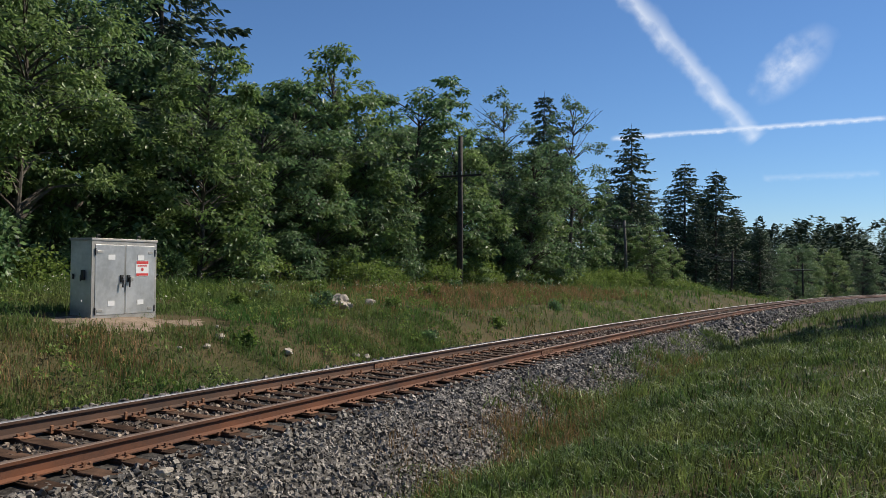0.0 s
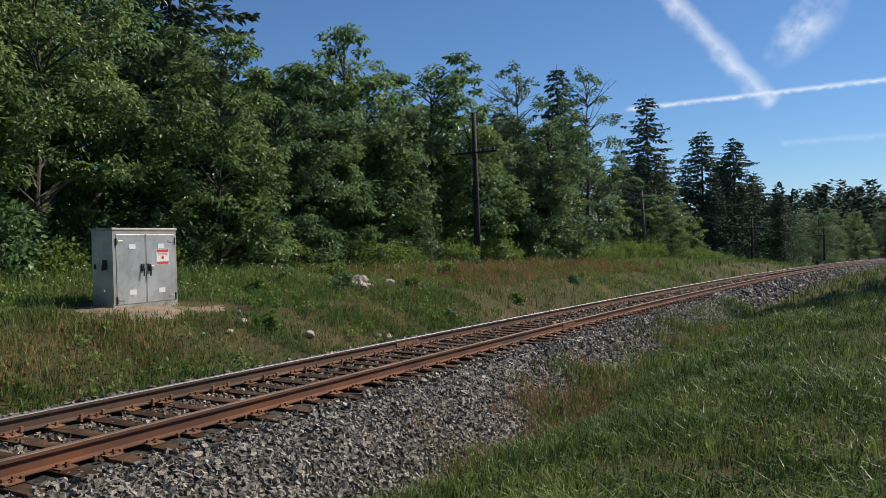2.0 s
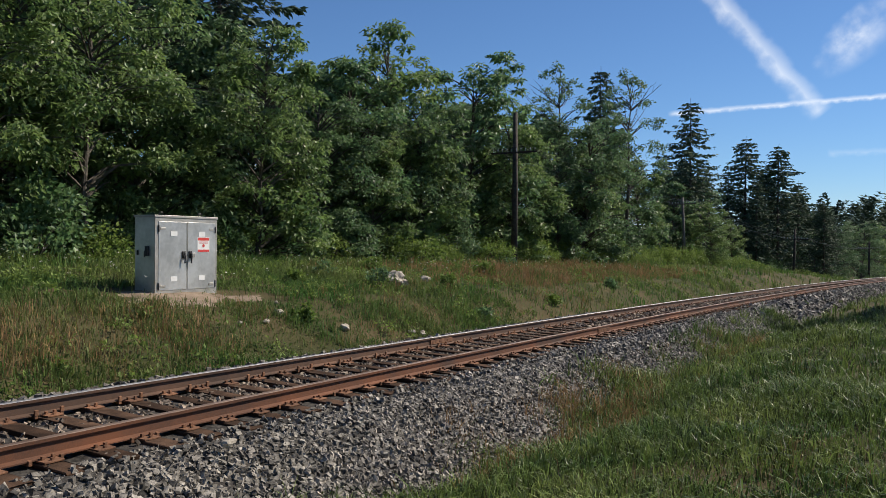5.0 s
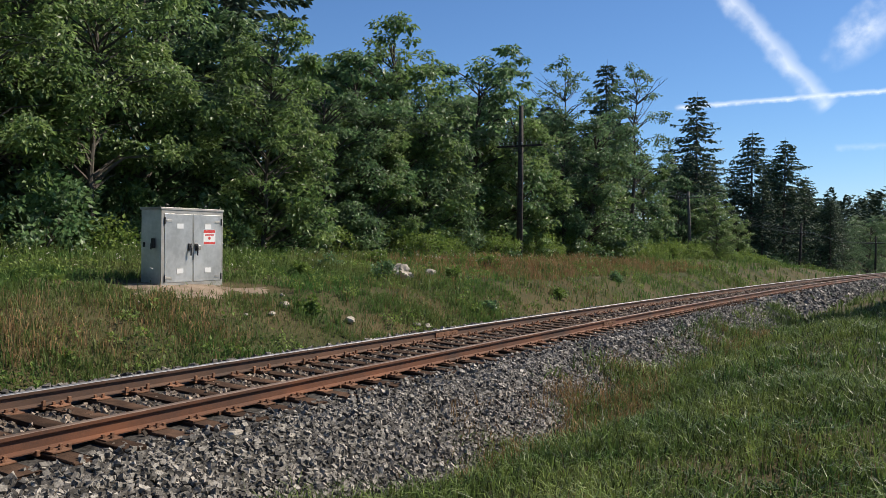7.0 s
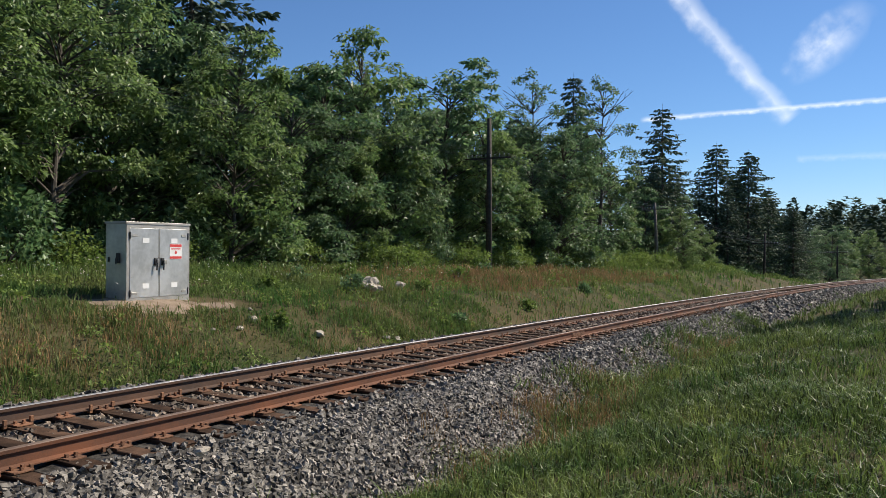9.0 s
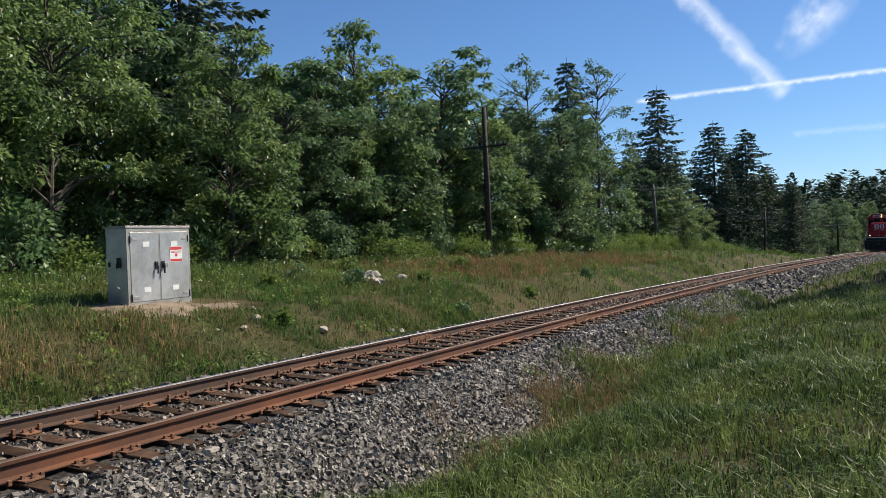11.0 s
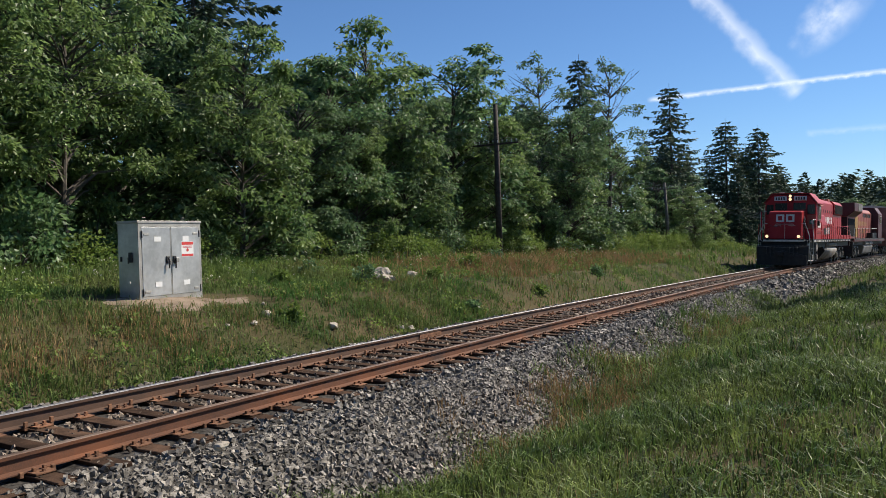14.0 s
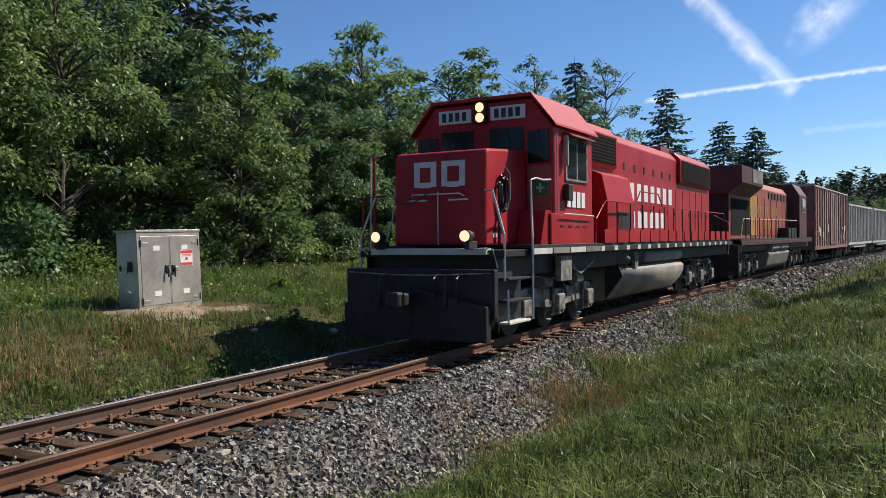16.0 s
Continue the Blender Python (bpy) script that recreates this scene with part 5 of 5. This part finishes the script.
            part("hood_door", box(sx * 0.952 - 0.010, sx * 0.952 + 0.010, y, y + 0.88, 1.86, 3.42, 0.006), M_RED, hood)
            part("door_latch", box(sx * 0.965 - 0.01, sx * 0.965 + 0.01, y + 0.78, y + 0.83, 2.55, 2.68), M_DARK, hood)
            part("vent", box(sx * 0.952 - 0.01, sx * 0.952 + 0.01, y + 0.2, y + 0.36, 3.66, 3.86), M_DARK, hood)
    bars(hood, 0.963, 8.55, 13.9, 2.88, 3.36, 8, M_WHITE, gap=0.42)
    bars(hood, 0.963, 8.75, 12.9, 2.14, 2.60, 7, M_WHITE, gap=0.42)
    for y in (9.6, 11.0):
        part("roof_fan", tube([(0, y, 4.55), (0, y, 4.68)], 0.55, 18), M_REDOLD, hood)
    for y in (15.2, 16.6, 18.0):
        part("roof_fan", tube([(0, y, 4.60), (0, y, 4.74)], 0.6, 18), M_DARK, hood)
    part("exhaust_stack", box(-0.25, 0.25, 12.6, 13.5, 4.5, 4.76, 0.02), M_REDOLD, hood)
    part("roof_hatch", box(0.15, 0.75, 13.2, 14.2, 4.45, 4.74, 0.02), M_REDOLD, hood)
    part("horn", tube([(0.35, 8.4, 4.55), (0.35, 7.9, 4.6)], [0.03, 0.08], 8), M_ALUD, hood)
    # walkway rails
    for sx in (-1, 1):
        x = sx * 1.52
        pts = [(x, 4.9, 1.78), (x, 4.95, 2.3), (x, 5.6, 2.72), (x, 7.9, 2.72), (x, 8.3, 3.05), (x, 10.0, 3.05), (x, 10.4, 2.72), (x, 19.0, 2.72), (x, 19.6, 2.45), (x, 19.75, 1.78)]
        rail_bar(pts, e, M_RED if sx > 0 else M_SILL, 0.018)
        for k in range(13):
            y = 6.4 + k * 1.05
            part("stanchion", tube([(x, y, 1.74), (x, y, 2.72)], 0.017, 6), M_DARK, e)
    rail_bar([(1.5, 19.85, 1.2), (1.55, 19.9, 1.78), (1.5, 20.1, 2.4), (0.9, 20.4, 2.7)], e, M_SILL, 0.02)
    part("rear_platform", box(-1.5, 1.5, 19.8, 20.7, 1.55, 1.7, 0.01), M_DARK, e)
    # below the sill
    half = [(0.45, 0.26), (0.80, 0.30), (1.06, 0.42), (1.26, 0.62), (1.38, 0.84), (1.40, 1.02), (1.28, 1.15)]
    prof = half + [(-x, z) for x, z in half[::-1]]
    part("fuel_tank", prism(prof, 7.1, 13.3, "y"), M_TANK, e, "dusty grey fuel tank", True)
    for sx in (-1, 1):
        part("tank_end", prism([(sx * 1.0, 0.36), (sx * 1.44, 0.95), (sx * 1.30, 1.30), (sx * 1.0, 1.3)], 7.02, 7.09, "y"), M_DARK, e)
        part("tank_bracket", box(sx * 1.30, sx * 1.40, 8.2, 8.5, 1.10, 1.50, 0.01), M_TRUCK, e)
    for sx in (-1, 1):
        part("air_reservoir", tube([(sx * 1.25, 9.3, 1.36), (sx * 1.25, 9.4, 1.36), (sx * 1.25, 13.1, 1.36), (sx * 1.25, 13.2, 1.36)], [0.08, 0.17, 0.17, 0.08], 14), M_TANK, e, "grey air reservoir", True)
        part("valve_box", box(sx * 1.42 - 0.05, sx * 1.42 + 0.08, 2.9, 3.5, 1.02, 1.52, 0.01), M_TRUCK, e)
        part("filler_pipe", tube([(sx * 1.35, 7.6, 1.15), (sx * 1.45, 7.5, 1.35), (sx * 1.45, 7.2, 1.42)], 0.05, 8), M_TRUCK, e)
        part("cable", tube([(sx * 1.3, 3.6, 1.4), (sx * 1.34, 4.4, 1.12), (sx * 1.3, 5.3, 1.35)], 0.03, 6), M_TRUCK, e)
    bogie(e, 3.75, (-1.75, 0.0, 1.75))
    bogie(e, 16.9, (-1.75, 0.0, 1.75))
    return e


def second_engine():
    e = thing("locomotive", "faded red and yellow diesel locomotive coupled behind, cab to the rear", "locomotive")
    part("underframe", box(-1.30, 1.30, 0.3, 21.6, 1.20, 1.58, 0.02), M_DARK, e)
    part("walkway", box(-1.56, 1.56, 0.5, 21.4, 1.68, 1.76, 0.006), M_DARK, e)
    for sx in (-1, 1):
        part("side_sill", box(sx * 1.55 - 0.03, sx * 1.55 + 0.03, 0.5, 21.4, 1.5, 1.68, 0.005), M_MAROON, e)
        rail_bar([(sx * 1.52, 0.6, 1.2), (sx * 1.52, 0.62, 1.8), (sx * 1.50, 1.2, 2.6), (sx * 1.50, 15.6, 2.72)], e, M_SILL, 0.018)
        for k in range(14):
            part("stanchion", tube([(sx * 1.52, 1.6 + k, 1.74), (sx * 1.52, 1.6 + k, 2.7)], 0.016, 6), M_DARK, e)
    hood = part("hood", prism([(-0.92, 1.76), (0.92, 1.76), (0.92, 4.2), (0.66, 4.52), (-0.66, 4.52), (-0.92, 4.2)], 1.3, 16.4, "y", 0.03), M_REDOLD, e, "faded red engine hood")
    part("radiator_wing", prism([(-0.95, 3.65), (0.95, 3.65), (1.50, 4.1), (1.50, 4.82), (-1.50, 4.82), (-1.50, 4.1)], 1.0, 5.6, "y", 0.02), M_MAROON, e, "overhanging radiator housing, coloured dark as in shadow")
    part("rear_bulkhead", box(-0.9, 0.9, 1.25, 1.32, 1.8, 3.6, 0.01), M_DARK, hood)
    for sx in (-1, 1):
        part("wing_face", box(sx * 1.51 - 0.01, sx * 1.51 + 0.01, 3.2, 5.5, 4.2, 4.76), M_TANK, e, "pale grey wing face")
        part("grille", box(sx * 0.93 - 0.015, sx * 0.93 + 0.015, 1.6, 5.4, 1.95, 3.5), M_GRILLE, hood, "dark grille")
        for k in range(6):
            part("hood_door", box(sx * 0.93 - 0.015, sx * 0.93 + 0.015, 5.6 + k * 1.75, 7.2 + k * 1.75, 1.9, 3.75, 0.006), M_YEL if k < 1 else M_REDOLD, hood, "faded painted panel")
            part("intake", box(sx * 0.945 - 0.01, sx * 0.945 + 0.01, 10.2 + k * 0.9, 10.7 + k * 0.9, 3.75, 4.1), M_DARK, hood)
    bars(hood, 0.952, 7.2, 13.0, 2.95, 3.35, 9, M_YEL, gap=0.68, label="plain yellow painted bar")
    bars(hood, 0.952, 8.5, 12.0, 2.25, 2.6, 7, M_YEL, gap=0.68, label="plain yellow painted bar")
    part("equipment_box", box(0.9, 1.45, 12.9, 15.9, 1.78, 2.3, 0.02), M_DARK, e)
    c = part("cab", prism([(-1.55, 1.76), (1.55, 1.76), (1.55, 4.2), (1.15, 4.84), (-1.15, 4.84), (-1.55, 4.2)], 16.4, 19.2, "y", 0.03), M_MAROON, e, "dark red cab")
    for sx in (-1, 1):
        w = part("side_window", box(sx * 1.56 - 0.02, sx * 1.56 + 0.02, 17.2, 18.6, 3.2, 4.0, 0.01), M_ALUD, c, "aluminium framed window")
        part("pane", box(sx * 1.585 - 0.004, sx * 1.585 + 0.004, 17.3, 18.5, 3.26, 3.94), M_WIN, w, "dark glass pane")
        part("window", box(sx * 0.6 - 0.25, sx * 0.6 + 0.25, 16.38, 16.41, 3.7, 4.2), M_WIN, c)
    part("nose", prism([(19.2, 1.76), (19.2, 3.5), (20.9, 3.3), (21.1, 1.76)], -1.0, 1.0, "x", 0.04), M_REDOLD, e)
    for x in (-0.8, 0.8):
        part("roof_stack", box(x * 0.5 - 0.3, x * 0.5 + 0.3, 8.0, 9.2, 4.45, 4.75, 0.02), M_DARK, e)
    part("fuel_tank", prism([(-1.30, 1.15), (1.30, 1.15), (1.42, 1.02), (1.25, 0.42), (1.0, 0.28), (-1.0, 0.28), (-1.25, 0.42), (-1.42, 1.02)], 7.6, 13.6, "y", 0.05), M_TANK, e, "dusty grey fuel tank")
    for y0 in (8.0, 10.6):
        part("air_reservoir", tube([(1.3, y0, 1.32), (1.3, y0 + 2.2, 1.32)], 0.2, 12), M_TANK, e, "grey air reservoir")
    part("pilot", box(-1.5, 1.5, 0.25, 0.4, 0.3, 1.5, 0.02), M_DARK, e)
    part("coupler", box(-0.14, 0.14, -0.5, 0.4, 0.74, 0.98, 0.04), M_DARK, e)
    bogie(e, 4.0, (-1.85, 0.0, 1.85))
    bogie(e, 17.8, (-1.85, 0.0, 1.85))
    return e


def boxcar():
    b = thing("boxcar", "rusty brown ribbed freight boxcar with scrawled sides", "boxcar")
    L = 16.6
    body = part("body", box(-1.50, 1.50, 0.3, L, 1.15, 5.05, 0.02), M_BOX, b)
    part("roof", prism([(-1.56, 5.02), (1.56, 5.02), (1.56, 5.10), (0.0, 5.28), (-1.56, 5.10)], 0.25, L + 0.05, "y"), M_HOP, b, "grey sheet roof")
    part("side_sill", box(-1.54, 1.54, 0.3, L, 0.92, 1.16, 0.01), M_BOX, b)
    for sx in (-1, 1):
        for k in range(17):
            y = 0.45 + k * 1.0
            if 6.9 < y < 10.4:
                continue
            part("rib", box(sx * 1.53 - 0.045, sx * 1.53 + 0.045, y - 0.05, y + 0.05, 1.16, 5.0, 0.008), M_RIB, b, "chalky faded rib")
        d = part("sliding_door", box(sx * 1.56 - 0.03, sx * 1.56 + 0.03, 7.0, 10.3, 1.2, 4.85, 0.01), M_BOX, b, "brown sliding door")
        for y in (7.8, 8.65, 9.5):
            part("door_rod", tube([(sx * 1.61, y, 1.25), (sx * 1.61, y, 4.75)], 0.025, 6), M_HOP, d)
        rng = random.Random(4)
        for k in range(14):
            y = rng.uniform(1.0, 15.5)
            z = rng.uniform(1.4, 2.5)
            part("scrawl", box(sx * 1.582 - 0.004, sx * 1.582 + 0.004, y, y + rng.uniform(0.2, 0.5), z, z + rng.uniform(0.1, 0.6)), M_HOP, b, "pale painted scrawl")
    for sx in (-1, 1):
        for k in range(7):
            part("ladder_rung", tube([(sx * 1.62, 0.55, 1.2 + k * 0.45), (sx * 1.62, 1.0, 1.2 + k * 0.45)], 0.015, 5), M_HOP, b)
    part("coupler", box(-0.14, 0.14, -0.4, 0.5, 0.74, 0.98, 0.04), M_DARK, b)
    bogie(b, 2.3, (-0.9, 0.9), 0.45)
    bogie(b, L - 2.0, (-0.9, 0.9), 0.45)
    return b


def hopper():
    b = thing("hopper_car", "pale grey ribbed open hopper freight car", "freight car", "hopper cars")
    L = 15.2
    part("body", prism([(0.3, 4.3), (0.3, 1.9), (2.4, 1.2), (4.0, 0.75), (L - 4.0, 0.75), (L - 2.4, 1.2), (L - 0.1, 1.9), (L - 0.1, 4.3)], -1.42, 1.42, "x", 0.02), M_HOP, b)
    part("top_chord", box(-1.55, 1.55, 0.25, L, 4.27, 4.42, 0.01), M_HOP, b, "pale top rim")
    part("load", box(-1.35, 1.35, 0.5, L - 0.3, 4.40, 4.435, 0.004), M_BED, b, "dark heaped load")
    part("side_sill", box(-1.5, 1.5, 0.2, L, 1.02, 1.22, 0.01), M_HOP, b)
    for sx in (-1, 1):
        for k in range(15):
            y = 0.5 + k * 1.0
            part("rib", box(sx * 1.46 - 0.07, sx * 1.46 + 0.07, y - 0.06, y + 0.06, 1.2, 4.29, 0.008), M_HOP, b)
    part("coupler", box(-0.14, 0.14, -0.4, 0.5, 0.74, 0.98, 0.04), M_DARK, b)
    bogie(b, 2.0, (-0.9, 0.9), 0.45)
    bogie(b, L - 1.8, (-0.9, 0.9), 0.45)
    return b


# vehicle, distance of its front behind the leading lamps, its bogie centres
TRAIN = [(lead_engine(), 0.0, 3.75, 16.9), (second_engine(), 21.7, 4.0, 17.8), (boxcar(), 44.2, 2.3, 14.6)]
hop = hopper()
for k in range(4):
    car = hop if k == 0 else copy_thing(hop, Matrix.Identity(4))
    if k:
        for w in car.children:
            if w.name.startswith("wheelset"):
                WHEELS.append((w, w.location.y, 0.45))
    TRAIN.append((car, 61.6 + 16.0 * k, 2.0, 13.4))


# ---- ties, plates, spikes and loose ballast ----
def tie_meshes():
    out = []
    for k in range(4):
        rng = random.Random(k)
        bm = box(-1.28, 1.28, -0.11, 0.11, -0.36, -0.178, 0.012)
        for v in bm.verts:
            v.co += Vector((rng.uniform(-0.02, 0.02), rng.uniform(-0.006, 0.006), rng.uniform(-0.006, 0.004)))
        me = bpy.data.meshes.new("tie")
        bm.to_mesh(me)
        bm.free()
        me.materials.append(M_TIE)
        out.append(me)
    return out


def plate_mesh():
    bm = box(-0.19, 0.19, -0.095, 0.095, -0.182, -0.166, 0.003)
    for x in (-0.095, 0.095):
        for y in (-0.05, 0.05):
            box(x - 0.014, x + 0.014, y - 0.014, y + 0.014, -0.166, -0.135, bm=bm)
    for x in (-0.155, 0.155):
        box(x - 0.012, x + 0.012, -0.012, 0.012, -0.166, -0.145, bm=bm)
    me = bpy.data.meshes.new("tie_plate")
    bm.to_mesh(me)
    bm.free()
    me.materials.append(M_RUSTP)
    return me


def anchor_mesh():
    bm = box(-0.085, 0.085, -0.018, 0.018, -0.205, -0.155, 0.004)
    box(-0.09, -0.06, -0.02, 0.02, -0.17, -0.11, 0.004, bm)
    me = bpy.data.meshes.new("rail_anchor")
    bm.to_mesh(me)
    bm.free()
    me.materials.append(M_RUSTP)
    return me


def frame_matrix(s):
    o, ri, fw = rail_frame(s)
    up = ri.cross(fw)
    return Matrix(((ri.x, fw.x, up.x, o.x), (ri.y, fw.y, up.y, o.y), (ri.z, fw.z, up.z, o.z), (0, 0, 0, 1)))


def joined(name, meshes_at, material, parent):
    """Far repeats joined into one mesh."""
    V, F, k = [], [], 0
    for me, m in meshes_at:
        v = np.array([list(m @ q.co) for q in me.vertices])
        V.append(v)
        for p in me.polygons:
            q = list(p.vertices)
            for j in range(1, len(q) - 1):
                F.append((q[0] + k, q[j] + k, q[j + 1] + k))
        k += len(v)
    ob = new(name, mesh_np(name, np.concatenate(V), F, material))
    ob.parent = parent
    return tagged(ob, kind="stuff")


TIES, PLATE, ANCHOR = tie_meshes(), plate_mesh(), anchor_mesh()
rt = random.Random(17)
far_ties, far_plates = [], []
k, s = 0, -6.0
while s < 150:
    m = frame_matrix(s) @ pose(rt.uniform(-0.04, 0.04), 0, rt.uniform(-0.012, 0.004), 0, 0, rt.uniform(-1.2, 1.2))
    if s < 75:
        ob = new("tie", TIES[k % 4])
        ob.parent, ob.matrix_local = track, m
    else:
        far_ties.append((TIES[k % 4], m))
    for u in (-0.754, 0.754):
        pm = frame_matrix(s) @ pose(u, 0, 0, 0, 0, rt.uniform(-2, 2))
        if s < 60:
            ob = new("tie_plate", PLATE)
            ob.parent, ob.matrix_local = track, pm
        if s < 32 and k % 2 == 0:
            for dy in (-0.15, 0.15):
                ob = new("rail_anchor", ANCHOR)
                ob.parent, ob.matrix_local = track, frame_matrix(s + dy) @ pose(u, 0, 0, 0, 0, 0 if u > 0 else 180)
    s += 0.52 + rt.uniform(-0.025, 0.025)
    k += 1
joined("far_ties", far_ties, M_TIE, track)
# rail joints: bars with bolts on the web
for s, u in ((13.8, -0.754), (19.0, 0.754)):
    bm = box(0.012, 0.03, -0.42, 0.42, -0.14, -0.05, 0.005)
    for y in (-0.34, -0.22, -0.09, 0.09, 0.22, 0.34):
        tube([(0.03, y, -0.095), (0.037, y, -0.095)], 0.014, 6, bm)
    j = part("joint_bar", bm, M_RUSTP, track, "bolted rusty joint bar")
    j.matrix_local = frame_matrix(s) @ pose(u, 0, 0)


def stone_mesh(k):
    rng = random.Random(100 + k)
    me = bpy.data.meshes.new("stone")
    c = [Vector((x, y, z)) for x in (-1, 1) for y in (-1, 1) for z in (-1, 1)]
    v = [Vector((q.x * rng.uniform(0.5, 1.0), q.y * rng.uniform(0.4, 0.95), q.z * rng.uniform(0.35, 0.8))) * 0.5 for q in c]
    me.from_pydata(v, [], [(0, 1, 3, 2), (4, 6, 7, 5), (0, 4, 5, 1), (2, 3, 7, 6), (0, 2, 6, 4), (1, 5, 7, 3)])
    me.materials.append(M_STONE1)
    return me


def bed_level(u):
    return float(np.interp(u, [-2.9, -2.3, -1.75, 1.75, 2.1, 2.5, 3.0, 3.4], [-0.75, -0.40, -0.235, -0.25, -0.40, -0.58, -0.82, -1.05]))


STONES = [stone_mesh(k) for k in range(8)]
BASES = np.array([[list(v.co) for v in me.vertices] for me in STONES])
FACES = np.array([(0, 1, 3, 2), (4, 6, 7, 5), (0, 4, 5, 1), (2, 3, 7, 6), (0, 2, 6, 4), (1, 5, 7, 3)])


def stone_field(count, s0, s1, u0, u1, size, rng, lift=0.0):
    V = []
    for _ in range(count):
        s, u = rng.uniform(s0, s1), rng.uniform(u0, u1)
        if abs(abs(u) - 0.754) < 0.11:
            continue
        r = size * rng.uniform(0.55, 1.35) * (1.25 if rng.random() < 0.1 else 1)
        o, ri, fw = rail_frame(s)
        up = ri.cross(fw)
        p = o + ri * u + up * (bed_level(u) + r * 0.16 + lift)
        q = Euler((rng.uniform(0, 6.28), rng.uniform(0, 6.28), rng.uniform(0, 6.28))).to_matrix()
        V.append((BASES[rng.integers(8)] * r) @ np.array(q) + np.array(p))
    return V


rng = np.random.default_rng(4)
V = stone_field(23000, 2.0, 14, 1.0, 3.1, 0.054, rng) + stone_field(8500, 14, 32, 1.0, 3.1, 0.070, rng) + stone_field(3400, 32, 120, 1.1, 2.9, 0.15, rng)
V += stone_field(1600, 1, 25, -2.4, -0.95, 0.075, rng) + stone_field(1300, 2, 30, 1.12, 1.5, 0.06, rng, 0.04)
v = np.concatenate(V)
f = (np.arange(len(V))[:, None, None] * 8 + FACES[None]).reshape(-1, 4)
ob = new("loose_stones", mesh_np("loose_stones", v, f, M_STONE))
ob.parent = bed
tagged(ob, "angular grey crushed stones", kind="stuff")
V = stone_field(5200, 1.5, 20, -0.72, 0.72, 0.060, rng, 0.008) + stone_field(3000, 20, 60, -0.7, 0.7, 0.085, rng, 0.02) + stone_field(420, 1.5, 22, -1.4, 1.15, 0.04, rng, 0.055)
f = (np.arange(len(V))[:, None, None] * 8 + FACES[None]).reshape(-1, 4)
ob = new("brown_stones", mesh_np("brown_stones", np.concatenate(V), f, M_STONEB))
ob.parent = bed
tagged(ob, "rust-stained brown stones between the rails", kind="stuff")
for k in range(300):
    s, u = rng.uniform(3.2, 8.5), rng.uniform(1.3, 2.9)
    r = 0.062 * rng.uniform(0.7, 1.4)
    ob = new("stone", STONES[k % 8])
    ob.parent = bed
    o, ri, fw = rail_frame(s)
    up = ri.cross(fw)
    ob.matrix_local = Matrix.Translation(o + ri * u + up * (bed_level(u) + r * 0.3)) @ pose(0, 0, 0, rng.uniform(-40, 40), rng.uniform(-40, 40), rng.uniform(0, 360)) @ Matrix.Scale(r, 4)


# ---- what moves ----
def front_at(t):
    """Distance of the leading lamps along the track."""
    d = 16.0 - t
    return 12.25 + 21.2 * d - 0.13 * d * d


def motions():
    for car, back, a, b in TRAIN:
        walk(car, [(k * 0.5, car_pose(front_at(k * 0.5) + back, a, b)) for k in range(33)])
    for w, y, r in WHEELS:
        walk(w, [(k / 30, Matrix.Translation((0, y, r)) @ Matrix.Rotation(-front_at(k / 30) / r, 4, "X")) for k in range(481)])


motions()
